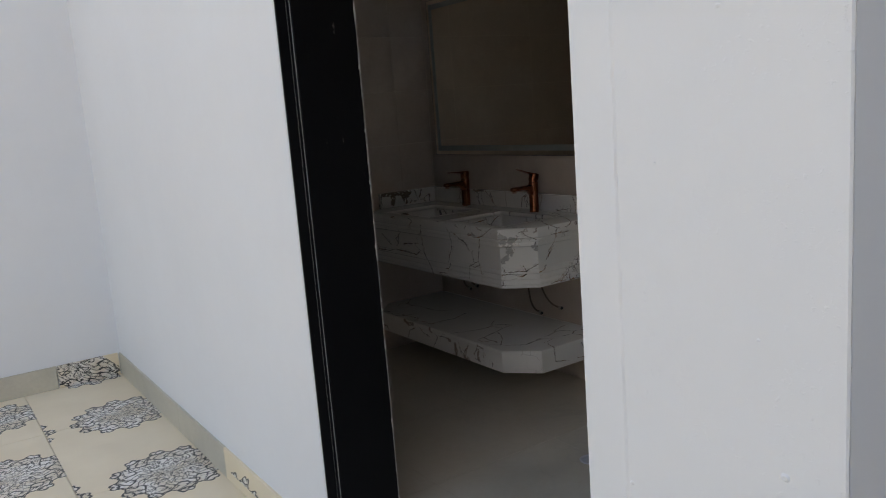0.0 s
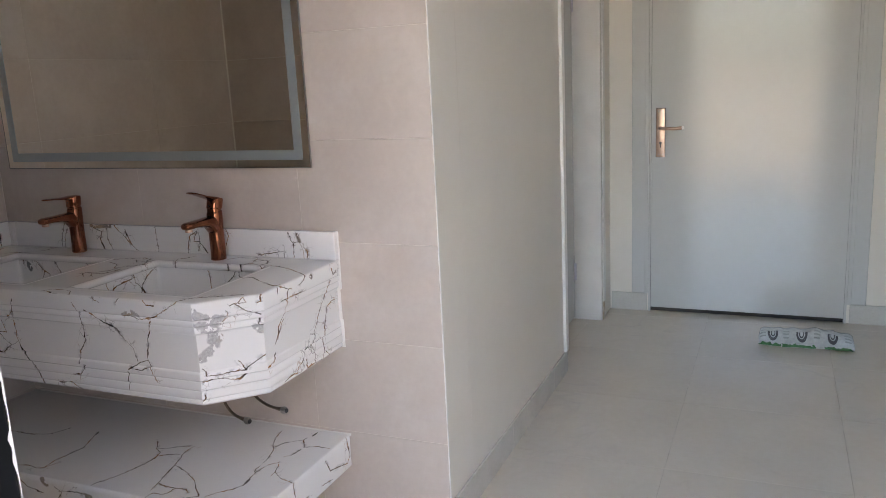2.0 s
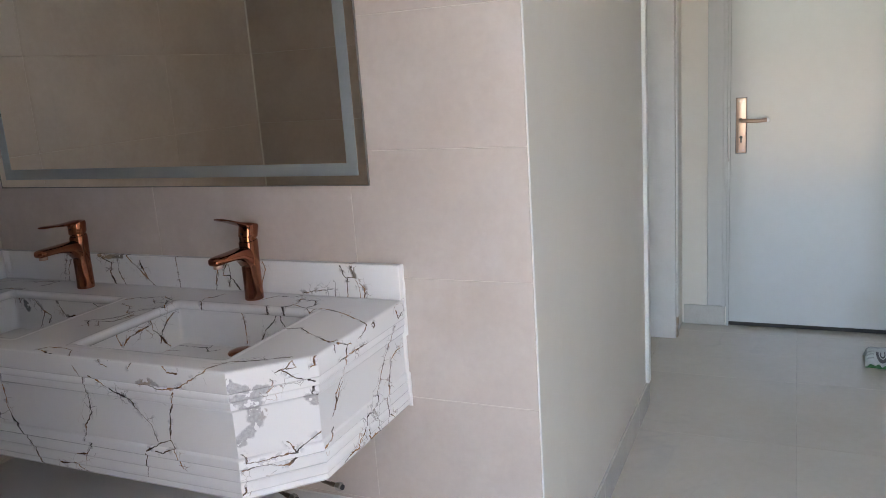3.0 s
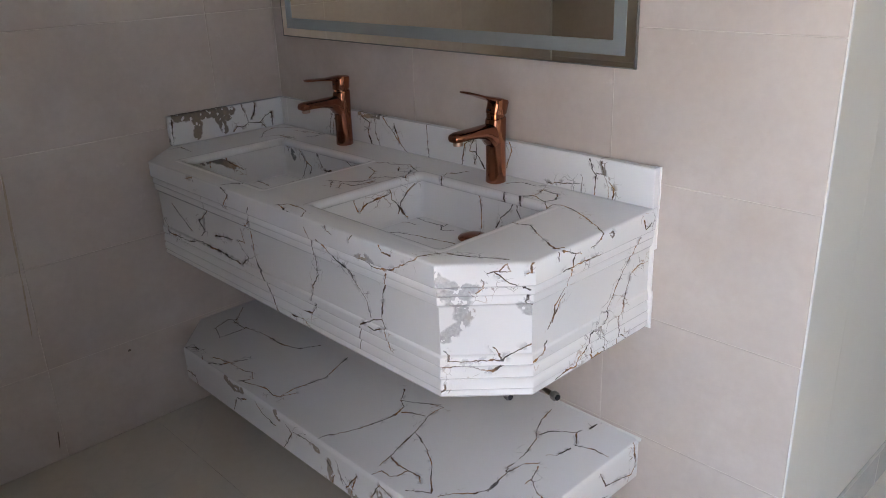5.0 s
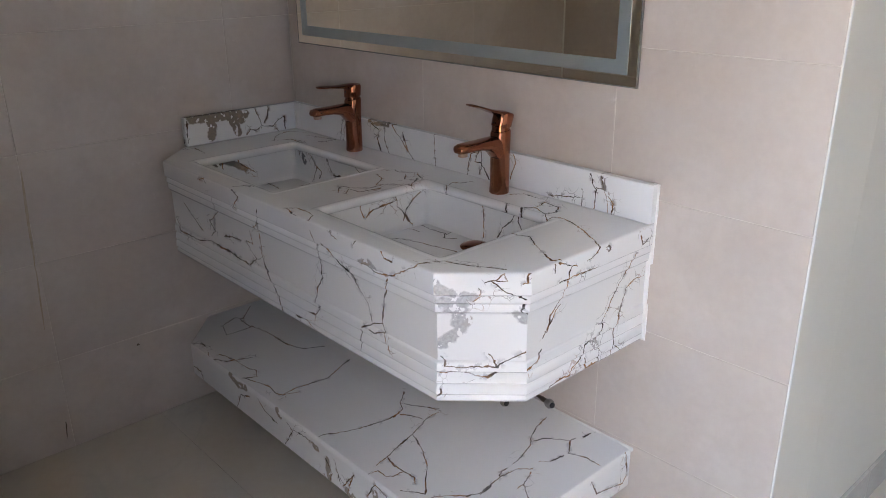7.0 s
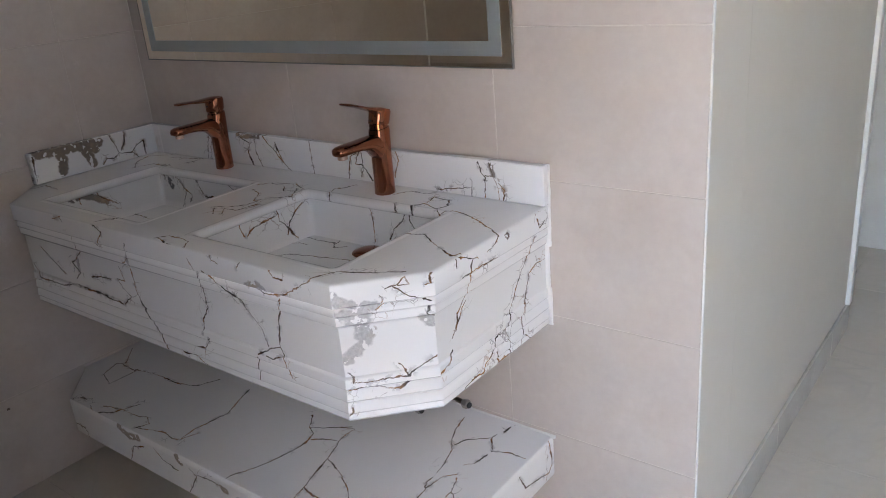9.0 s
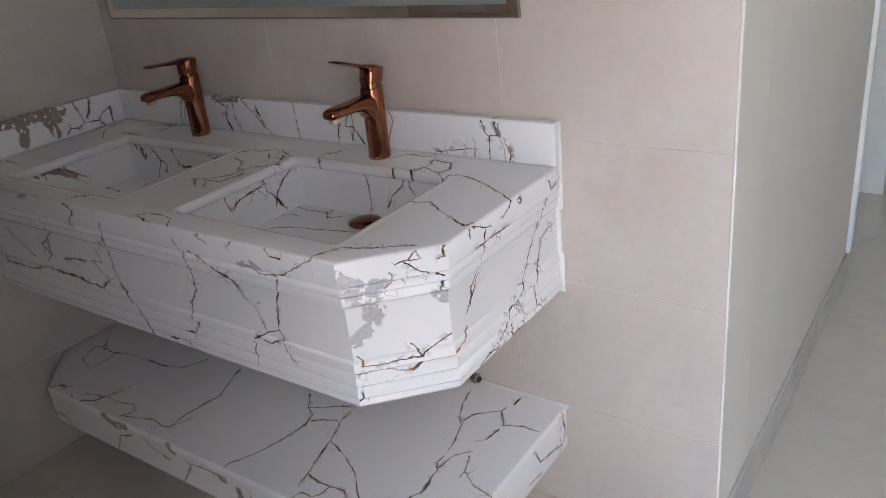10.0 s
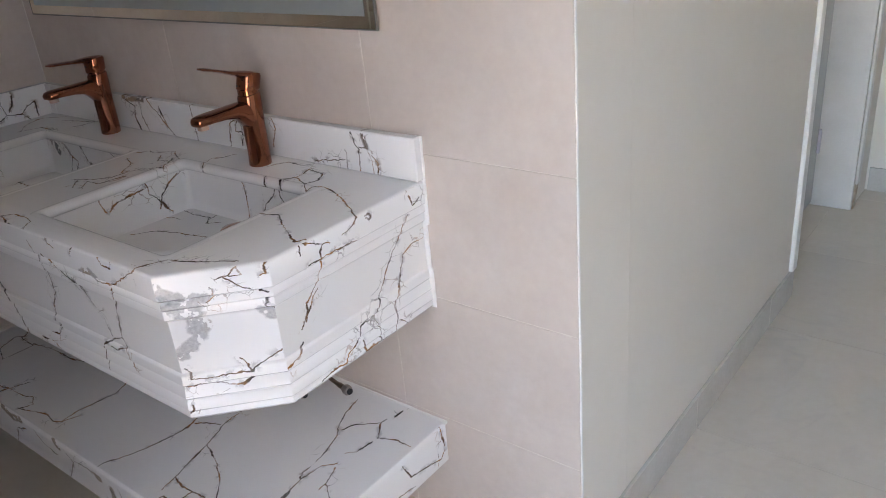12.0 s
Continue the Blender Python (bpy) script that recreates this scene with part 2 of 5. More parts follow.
SHELF_VEINS = (((-1.71, -0.253), (-1.643, -0.32), (-1.665, -0.339), (-1.639, -0.395), (-1.57, -0.417), (-1.568, -0.367), (-1.568, -0.334), (-1.644, -0.329)),
    ((-1.575, -0.329), (-1.495, -0.314), (-1.381, -0.313), (-1.323, -0.291), (-1.293, -0.236)),
    ((-1.174, -0.23), (-1.15, -0.293), (-1.127, -0.338), (-1.135, -0.383), (-1.143, -0.441), (-1.136, -0.482)),
    ((-1.59, -0.521), (-1.57, -0.503), (-1.542, -0.504)),
    ((-1.505, -0.515), (-1.463, -0.529), (-1.413, -0.502), (-1.4, -0.467), (-1.382, -0.435)),
    ((-1.468, -0.495), (-1.396, -0.479), (-1.338, -0.477), (-1.304, -0.466), (-1.274, -0.484), (-1.289, -0.512), (-1.25, -0.498), (-1.2, -0.484), (-1.16, -0.489), (-1.136, -0.482), (-1.121, -0.442)),)
SHELF_VEINS_MID = (((-0.912, -0.54), (-0.905, -0.509), (-0.877, -0.465), (-0.855, -0.396), (-0.848, -0.345), (-0.85, -0.309)),
    ((-0.92, -0.231), (-0.888, -0.274), (-0.858, -0.29), (-0.845, -0.329)),
    ((-0.888, -0.274), (-0.854, -0.261), (-0.819, -0.232), (-0.782, -0.223)),
    ((-0.843, -0.308), (-0.818, -0.294), (-0.785, -0.281)),
    ((-0.784, -0.23), (-0.78, -0.274), (-0.764, -0.31), (-0.753, -0.343), (-0.738, -0.4), (-0.722, -0.448), (-0.714, -0.486)),
    ((-0.753, -0.343), (-0.687, -0.371), (-0.632, -0.402), (-0.606, -0.429), (-0.556, -0.472)),
    ((-0.722, -0.448), (-0.691, -0.46), (-0.652, -0.459), (-0.617, -0.455), (-0.599, -0.469)),
    ((-0.652, -0.459), (-0.655, -0.485), (-0.666, -0.499), (-0.695, -0.5), (-0.702, -0.524)),
    ((-0.604, -0.507), (-0.585, -0.493), (-0.554, -0.475)),)
SHELF_VEINS_EAST = (((-0.537, -0.473), (-0.515, -0.437), (-0.486, -0.412), (-0.475, -0.387), (-0.484, -0.314), (-0.498, -0.293), (-0.496, -0.27)),
    ((-0.486, -0.311), (-0.476, -0.254), (-0.453, -0.234)),
    ((-0.471, -0.392), (-0.478, -0.348)),
    ((-0.498, -0.253), (-0.506, -0.208), (-0.522, -0.164), (-0.545, -0.132), (-0.562, -0.09), (-0.573, -0.043)),
    ((-0.526, -0.147), (-0.514, -0.116), (-0.467, -0.081), (-0.465, -0.064)),
    ((-0.467, -0.081), (-0.435, -0.126), (-0.392, -0.108), (-0.354, -0.11)),
    ((-0.462, -0.201), (-0.443, -0.182), (-0.438, -0.142)),
    ((-0.453, -0.047), (-0.452, -0.021)),
    ((-0.446, -0.246), (-0.43, -0.289), (-0.429, -0.313)),
    ((-0.428, -0.292), (-0.395, -0.318), (-0.349, -0.33)),)
SHELF_FRONT_VEINS = (((-1.597, 0.201), (-1.55, 0.199), (-1.539, 0.165)),
    ((-1.328, 0.173), (-1.299, 0.229), (-1.246, 0.244)),
    ((-1.199, 0.261), (-1.164, 0.236), (-1.103, 0.226)),
    ((-1.051, 0.255), (-1.025, 0.24), (-1.073, 0.174)),
    ((-1.024, 0.245), (-0.942, 0.253)),
    ((-0.876, 0.235), (-0.85, 0.201), (-0.876, 0.153), (-0.887, 0.183)),
    ((-0.834, 0.244), (-0.82, 0.193)),
    ((-0.805, 0.189), (-0.756, 0.247), (-0.792, 0.172), (-0.746, 0.172)),
    ((-0.709, 0.214), (-0.673, 0.266), (-0.633, 0.254), (-0.639, 0.206)),
    ((-0.705, 0.194), (-0.656, 0.186)),
    ((-0.571, 0.211), (-0.561, 0.183)),)
SHELF_FRONT_PATCHES = (((-1.353, 0.271), (-1.305, 0.258), (-1.265, 0.267)),
    ((-1.098, 0.27), (-1.086, 0.257)),
    ((-0.931, 0.244), (-0.912, 0.242)),
    ((-0.868, 0.233), (-0.867, 0.181)),
    ((-0.79, 0.184), (-0.76, 0.176)),
    ((-0.676, 0.242), (-0.676, 0.198)),)
SHELF_SIDE_VEINS = (((-0.152, 0.263), (-0.129, 0.217), (-0.025, 0.194), (-0.009, 0.209)),
    ((-0.327, 0.277), (-0.322, 0.21), (-0.26, 0.2)),
    ((-0.181, 0.192), (-0.12, 0.185)),
    ((-0.021, 0.282), (-0.01, 0.22)),)
BOWL_WEST_VEINS = (((-0.344, 0.846), (-0.341, 0.827), (-0.332, 0.805)),
    ((-0.326, 0.804), (-0.302, 0.819), (-0.26, 0.822), (-0.242, 0.824)),
    ((-0.238, 0.853), (-0.229, 0.826), (-0.228, 0.811), (-0.209, 0.791), (-0.187, 0.756)),
    ((-0.151, 0.831), (-0.181, 0.814), (-0.202, 0.795), (-0.211, 0.77)),)
BOWL_BACK_VEINS = (((-0.732, 0.845), (-0.724, 0.821), (-0.715, 0.761)),
    ((-0.621, 0.842), (-0.631, 0.823), (-0.658, 0.797), (-0.672, 0.771)),
    ((-0.61, 0.844), (-0.611, 0.824), (-0.6, 0.809)),)
BOWL_FLOOR_VEINS = (((-0.922, -0.162), (-0.871, -0.17), (-0.824, -0.162), (-0.802, -0.188), (-0.777, -0.169)),
    ((-0.823, -0.143), (-0.814, -0.171)),
    ((-1.121, -0.29), (-1.05, -0.257), (-0.97, -0.234), (-0.904, -0.203), (-0.878, -0.201)),
    ((-0.898, -0.311), (-0.868, -0.271), (-0.816, -0.256), (-0.741, -0.24), (-0.691, -0.228)),
    ((-1.002, -0.276), (-0.932, -0.277)),
    ((-1.438, -0.19), (-1.444, -0.146)),
    ((-1.566, -0.243), (-1.444, -0.253)),)
FAR_BOWL_WEST_VEINS = (((-0.362, 0.861), (-0.339, 0.856), (-0.326, 0.825), (-0.282, 0.789)),
    ((-0.379, 0.837), (-0.383, 0.816)),)
FAR_BOWL_WEST_PATCHES = (((-0.402, 0.838), (-0.372, 0.84), (-0.338, 0.827), (-0.31, 0.806)),)
FAR_BOWL_BACK_VEINS = (((-1.519, 0.848), (-1.519, 0.825)),
    ((-1.467, 0.85), (-1.449, 0.82), (-1.423, 0.801), (-1.438, 0.758)),
    ((-1.423, 0.801), (-1.396, 0.791), (-1.405, 0.769)),
    ((-1.374, 0.848), (-1.36, 0.822), (-1.338, 0.792), (-1.3, 0.795)),
    ((-1.268, 0.869), (-1.238, 0.841), (-1.206, 0.824), (-1.161, 0.836)),)
FAR_BOWL_BACK_PATCHES = (((-1.497, 0.822), (-1.486, 0.806)),)


FLAT = {"top": (1.0, 1.0, 0.0), "front": (1.0, 0.0, 1.0), "side": (0.0, 1.0, 1.0)}


def in_plane(plane, lines):
    """The lines as points of the plane through the origin; each slab's faces are laid flat on it."""
    put = {"top": lambda u, v: (u, v, 0.0), "front": lambda u, v: (u, 0.0, v), "side": lambda u, v: (0.0, u, v)}[plane]
    return [[put(u, v) for u, v in ln] for ln in lines]


def vec_math(nt, op, a, b=None, scale=None, out=0):
    n = nt.nodes.new("ShaderNodeVectorMath")
    n.operation = op
    for i, v in ((0, a), (1, b)):
        if isinstance(v, (tuple, Vector)):
            n.inputs[i].default_value = tuple(v)
        elif v is not None:
            nt.links.new(v, n.inputs[i])
    if scale is not None:
        nt.links.new(scale, n.inputs["Scale"])
    return n.outputs[out]


def line_distance(nt, co, lines):
    """Distance from co to the nearest of the lines."""
    best, count = None, 0
    for ln in lines:
        for a, c in zip(ln, ln[1:]):
            count += 1
            if count % 8 == 0:
                # a vanishing shift chains the segments, so that they are worked out a few at a time
                link = nt.nodes.new("ShaderNodeVectorMath")
                link.operation = "MULTIPLY_ADD"
                nt.links.new(best, link.inputs[0])
                link.inputs[1].default_value = (1e-9, 1e-9, 1e-9)
                nt.links.new(co, link.inputs[2])
                co = link.outputs[0]
            a, e = Vector(a), Vector(c) - Vector(a)
            pa = vec_math(nt, "SUBTRACT", co, a)
            h = nt.nodes.new("ShaderNodeMath")
            h.operation, h.use_clamp = "MULTIPLY", True
            nt.links.new(vec_math(nt, "DOT_PRODUCT", pa, e, out=1), h.inputs[0])
            h.inputs[1].default_value = 1.0 / max(e.length_squared, 1e-8)
            sc = nt.nodes.new("ShaderNodeVectorMath")
            sc.operation = "SCALE"
            sc.inputs[0].default_value = tuple(e)
            nt.links.new(h.outputs[0], sc.inputs["Scale"])
            d = vec_math(nt, "DISTANCE", pa, sc.outputs[0], out=1)
            best = d if best is None else calc(nt, "MINIMUM", best, d)
    return best


def marble(name, plane="top", lines=(), patches=(), loose=1.0, crackle=0.5, blot=0.0085, tone=(0.46, 0.45, 0.45), rough=0.045):
    """White engineered stone with broken dark, grey and ochre veins; loose: how much unruled veining it has."""
    m, nt, b = material(name, (0.8, 0.8, 0.8), 0.06)
    b.inputs["IOR"].default_value = 1.55
    co = coords(nt)

    def shifted(vec, amount, scale, detail, rough):
        off = vec_math(nt, "SUBTRACT", noise_of(nt, co, scale, detail, rough, "Color"), (0.5, 0.5, 0.5))
        va = nt.nodes.new("ShaderNodeVectorMath")
        va.operation = "MULTIPLY_ADD"
        nt.links.new(off, va.inputs[0])
        va.inputs[1].default_value = (amount, amount, amount)
        nt.links.new(vec, va.inputs[2])
        return va.outputs[0]

    p = shifted(shifted(co, 0.16, 3.6, 3, 0.5), 0.030, 17.0, 4, 0.65)
    near_line = None
    swell = ramp(nt, noise_of(nt, co, 21.0, 3, 0.6), (0.30, 0.38), (0.46, 0.62), (0.60, 1.1), (0.72, 2.3))
    lines, patches = in_plane(plane, lines), in_plane(plane, patches)
    if lines:
        q = vec_math(nt, "MULTIPLY", shifted(shifted(shifted(co, 0.010, 15.0, 3, 0.55), 0.008, 52.0, 2, 0.5), 0.0055, 130.0, 2, 0.5), FLAT[plane])
        near_line = line_distance(nt, q, lines)
        main = ramp(nt, calc(nt, "DIVIDE", near_line, calc(nt, "MULTIPLY", swell, 0.0027)), (0.42, 1.0), (0.8, 0.0))
        main = calc(nt, "MULTIPLY", main, ramp(nt, noise_of(nt, co, 26.0, 3, 0.6), (0.36, 0.6), (0.47, 1.0)))

    def veins(scale, width, mask_scale, lo, hi, shift, stretch):
        mp = node(nt, "Mapping")
        mp.inputs["Location"].default_value = shift
        mp.inputs["Scale"].default_value = stretch
        nt.links.new(p, mp.inputs["Vector"])
        vo = node(nt, "TexVoronoi", Scale=scale)
        vo.feature = "DISTANCE_TO_EDGE"
        nt.links.new(mp.outputs[0], vo.inputs["Vector"])
        line = ramp(nt, calc(nt, "DIVIDE", vo.outputs["Distance"], calc(nt, "MULTIPLY", swell, width)), (0.55, 1.0), (1.0, 0.0))
        keep = ramp(nt, noise_of(nt, mp.outputs[0], mask_scale, 2), (lo, 0.0), (hi, 1.0))
        return calc(nt, "MULTIPLY", line, keep)

    v1 = veins(6.0, 0.0095, 2.6, 0.46, 0.49, (5.3, 2.1, 3.7), (1.0, 1.0, 0.6))
    v2 = veins(10.0, 0.014, 4.0, 0.53, 0.545, (3.2, 1.9, 4.6), (1.0, 1.0, 0.7))
    v3 = veins(30.0, 0.030, 9.0, 0.56, 0.575, (0.2, 2.4, 1.2), (1.0, 1.0, 1.0))
    tint = noise_of(nt, co, 8.0, 3)
    cloud = ramp(nt, noise_of(nt, co, 2.6, 4), (0.35, 0.0), (0.75, 1.0))
    col = mix(nt, cloud, (0.85, 0.84, 0.825), (0.81, 0.80, 0.79))
    speck = ramp(nt, noise_of(nt, co, 150.0, 3, 0.7), (0.35, 0.7), (0.65, 1.1))
    chip = noise_of(nt, p, 13.0, 5, 0.62)
    near = ramp(nt, noise_of(nt, co, 4.1, 2), (0.57, 0.0), (0.585, 1.0))
    patch = calc(nt, "MULTIPLY", ramp(nt, chip, (0.625, 0.0), (0.632, 1.0)), near)
    if lines:
        # crackled flecks only close to the main veins
        close = ramp(nt, near_line, (0.014, 1.0), (0.026, 0.0))
        v3 = calc(nt, "MULTIPLY", v3, close)
        fleck = calc(nt, "MULTIPLY", ramp(nt, noise_of(nt, co, 48.0, 3, 0.6), (0.57, 0.0), (0.585, 1.0)), ramp(nt, near_line, (0.004, 1.0), (0.009, 0.0)))
        patch = calc(nt, "MAXIMUM", calc(nt, "MULTIPLY", patch, loose), calc(nt, "MULTIPLY", fleck, 0.7))
    else:
        v3 = calc(nt, "MULTIPLY", v3, 0.0)
        patch = calc(nt, "MULTIPLY", patch, 0.3)
    if patches:
        pd = line_distance(nt, vec_math(nt, "MULTIPLY", shifted(shifted(co, 0.013, 24.0, 3, 0.6), 0.011, 85.0, 3, 0.6), FLAT[plane]), patches)
        chips = ramp(nt, noise_of(nt, co, 70.0, 2, 0.5), (0.60, 1.0), (0.63, 0.15))
        pd = calc(nt, "ADD", pd, calc(nt, "MULTIPLY", calc(nt, "SUBTRACT", 1.0, chips), 0.03))
        patch = calc(nt, "MAXIMUM", patch, ramp(nt, pd, (blot, 1.0), (blot + 0.0012, 0.0)))
    patch_col = mix(nt, ramp(nt, tint, (0.56, 0.0), (0.66, 1.0)), tone, (0.40, 0.27, 0.16))
    patch_col = mix(nt, 1.0, patch_col, speck, "MULTIPLY")
    col = mix(nt, calc(nt, "MULTIPLY", patch, 0.85 if lines else 0.5), col, patch_col)
    vein_col = ramp(nt, noise_of(nt, co, 19.0, 3), (0.41, (0.042, 0.034, 0.030)), (0.51, (0.115, 0.066, 0.037)), (0.61, (0.34, 0.165, 0.06)))
    allv = calc(nt, "MAXIMUM", v1, v2)
    if loose < 1:
        allv = calc(nt, "MULTIPLY", allv, loose)
    allv = calc(nt, "MAXIMUM", allv, calc(nt, "MULTIPLY", v3, crackle))
    if lines:
        allv = calc(nt, "MAXIMUM", allv, main)
    col = mix(nt, calc(nt, "MULTIPLY", allv, 1.0), col, vein_col)
    nt.links.new(col, b.inputs["Base Color"])
    nt.links.new(calc(nt, "MULTIPLY_ADD", noise_of(nt, co, 40.0, 3), 0.05, rough), b.inputs["Roughness"])
    return m


def medallion_tile(name):
    """Cream floor tile with printed black and white floral medallions."""
    m, nt, b = material(name, (0.6, 0.55, 0.42), 0.45)
    b.inputs["Specular IOR Level"].default_value = 0.3
    co = coords(nt)
    sep = nt.nodes.new("ShaderNodeSeparateXYZ")
    nt.links.new(co, sep.inputs[0])
    rise = calc(nt, "ADD", sep.outputs[2], 0.142)
    row = calc(nt, "FLOOR", calc(nt, "DIVIDE", calc(nt, "ADD", calc(nt, "ADD", sep.outputs[1], rise), 1.885 + 0.40), 0.62))
    along = calc(nt, "MULTIPLY_ADD", row, -0.45, calc(nt, "SUBTRACT", sep.outputs[0], rise))
    u = calc(nt, "SUBTRACT", calc(nt, "FRACT", calc(nt, "DIVIDE", calc(nt, "ADD", along, 2.25 + 0.4825), 0.965)), 0.5)
    u = calc(nt, "MULTIPLY", u, 0.965)
    v = calc(nt, "SUBTRACT", calc(nt, "FRACT", calc(nt, "DIVIDE", calc(nt, "ADD", calc(nt, "ADD", sep.outputs[1], rise), 1.885 + 0.31), 0.62)), 0.5)
    v = calc(nt, "MULTIPLY", v, 0.62)
    r = calc(nt, "SQRT", calc(nt, "ADD", calc(nt, "MULTIPLY", u, u), calc(nt, "MULTIPLY", v, v)))
    a = calc(nt, "ARCTAN2", v, u)
    petal = calc(nt, "ABSOLUTE", calc(nt, "COSINE", calc(nt, "MULTIPLY", a, 6.0)))
    small = calc(nt, "ABSOLUTE", calc(nt, "SINE", calc(nt, "MULTIPLY", a, 18.0)))
    edge = calc(nt, "ADD", calc(nt, "MULTIPLY_ADD", petal, 0.055, 0.205), calc(nt, "MULTIPLY", small, 0.016))
    inside = calc(nt, "LESS_THAN", r, edge)
    rim = calc(nt, "LESS_THAN", calc(nt, "ABSOLUTE", calc(nt, "SUBTRACT", r, edge)), 0.005)
    wave = calc(nt, "ADD", calc(nt, "MULTIPLY", r, 44.0), calc(nt, "MULTIPLY", petal, 2.4))
    rings = calc(nt, "LESS_THAN", calc(nt, "ABSOLUTE", calc(nt, "SINE", wave)), 0.22)
    # scrolls: petal arcs that swing about the rings, broken by a fine leaf pattern
    swing = calc(nt, "SINE", calc(nt, "ADD", calc(nt, "MULTIPLY", a, 12.0), calc(nt, "MULTIPLY", calc(nt, "SINE", calc(nt, "MULTIPLY", r, 58.0)), 1.9)))
    arcs = calc(nt, "LESS_THAN", calc(nt, "ABSOLUTE", swing), 0.27)
    curl = calc(nt, "SINE", calc(nt, "ADD", calc(nt, "MULTIPLY", r, 150.0), calc(nt, "MULTIPLY", small, 3.0)))
    leaf = calc(nt, "GREATER_THAN", noise_of(nt, co, 42.0, 2, 0.5, distort=1.2), 0.57)
    fine = calc(nt, "MAXIMUM", arcs, calc(nt, "MULTIPLY", leaf, calc(nt, "GREATER_THAN", curl, -0.2)))
    ink = calc(nt, "MULTIPLY", calc(nt, "MAXIMUM", rings, fine), inside)
    ink = calc(nt, "MAXIMUM", ink, rim)
    cream = mix(nt, ramp(nt, noise_of(nt, co, 5.0), (0.3, 0.0), (0.7, 1.0)), (0.84, 0.73, 0.55), (0.79, 0.68, 0.505))
    col = mix(nt, inside, cream, mix(nt, ramp(nt, noise_of(nt, co, 9.0), (0.4, 0.0), (0.6, 1.0)), (0.84, 0.81, 0.76), (0.70, 0.62, 0.50)))
    col = mix(nt, ink, col, (0.07, 0.065, 0.06))
    nt.links.new(col, b.inputs["Base Color"])
    return m


XW = -1.736          # west wall of the washroom
MARBLE = marble("veined_white_stone")
STONE_TOP = marble("veined_counter_stone", "top", TOP_VEINS + DECK_VEINS, (), 0.0)
STONE_APRON = [marble("veined_apron_front", "front", FRONT_VEINS + FRONT_VEINS_EAST, FRONT_PATCHES, 0.0, blot=0.006, rough=0.13), marble("veined_apron_corner", "front", CHAMFER_VEINS, CHAMFER_PATCHES, 0.0, blot=0.0082, rough=0.16),
               marble("veined_apron_side", "side", SIDE_VEINS + SIDE_VEINS_LOW, (), 0.0, rough=0.13)]
STONE_UPSTAND = marble("veined_upstand_stone", "front", UPSTAND_VEINS + UPSTAND_VEINS_EAST, UPSTAND_PATCHES, 0.0, blot=0.006, tone=(0.17, 0.13, 0.10))
STONE_RETURN = marble("veined_return_stone", "side", RETURN_VEINS, RETURN_PATCHES, 0.0, blot=0.0125, tone=(0.18, 0.12, 0.07))
STONE_SHELF = marble("veined_shelf_stone", "top", SHELF_VEINS + SHELF_VEINS_MID + SHELF_VEINS_EAST, (), 0.0)
STONE_SHELF_EDGE = [marble("veined_shelf_front", "front", SHELF_FRONT_VEINS, SHELF_FRONT_PATCHES, 0.0, 0.8, tone=(0.34, 0.27, 0.21)), marble("veined_shelf_corner", "front", (), (), 0.3),
                    marble("veined_shelf_side", "side", SHELF_SIDE_VEINS, (), 0.0, 0.8)]
BOWL_FLOOR = marble("veined_bowl_floor", "top", BOWL_FLOOR_VEINS, (), 0.0)
BOWL_STONE = [STONE_TOP, marble("veined_bowl_west", "side", BOWL_WEST_VEINS, (), 0.0), marble("veined_bowl_back", "front", BOWL_BACK_VEINS, (), 0.0), BOWL_FLOOR]
FAR_BOWL_STONE = [STONE_TOP, marble("veined_far_bowl_west", "side", FAR_BOWL_WEST_VEINS, FAR_BOWL_WEST_PATCHES, 0.0, tone=(0.12, 0.10, 0.085)),
                  marble("veined_far_bowl_back", "front", FAR_BOWL_BACK_VEINS, FAR_BOWL_BACK_PATCHES, 0.0, tone=(0.12, 0.12, 0.13)), BOWL_FLOOR]
WALL_TILE = mottled("beige_wall_tile", (0.53, 0.45, 0.395), (0.575, 0.50, 0.445), 3.2, 0.42, 0.02, 0.1, 0.04, 0.001, 0.05, smear=(0.66, 0.59, 0.54))
GROUT = mottled("pale_grout", (0.70, 0.64, 0.57), (0.60, 0.53, 0.46), 9.0, 0.8)
FLOOR_TILE = mottled("polished_cream_floor_tile", (0.72, 0.65, 0.55), (0.66, 0.595, 0.50), 2.2, 0.03, 0.02, 0.03, 0, 0, 0.05, vein=(0.50, 0.46, 0.42))
FLOOR_TILE.node_tree.nodes["Principled BSDF"].inputs["IOR"].default_value = 1.85
EARTH = mottled("scrubby_earth", (0.36, 0.33, 0.265), (0.29, 0.265, 0.21), 0.8, 0.9)
FLOOR_GROUT = mottled("floor_grout", (0.62, 0.57, 0.49), (0.34, 0.28, 0.21), 8.0, 0.8)
BASE_TILE = mottled("grey_skirting_tile", (0.63, 0.605, 0.56), (0.57, 0.545, 0.50), 7.0, 0.25, 0.03)
CREAM_PAINT = mottled("cream_wall_paint", (0.80, 0.755, 0.68), (0.77, 0.725, 0.655), 1.6, 0.5, 0.01, 0.1, 0.03, 0.0006)
WHITE_PAINT = mottled("white_wall_paint", (0.80, 0.81, 0.83), (0.77, 0.78, 0.80), 1.1, 0.7, 0.01, 0.1, 0.05, 0.001)


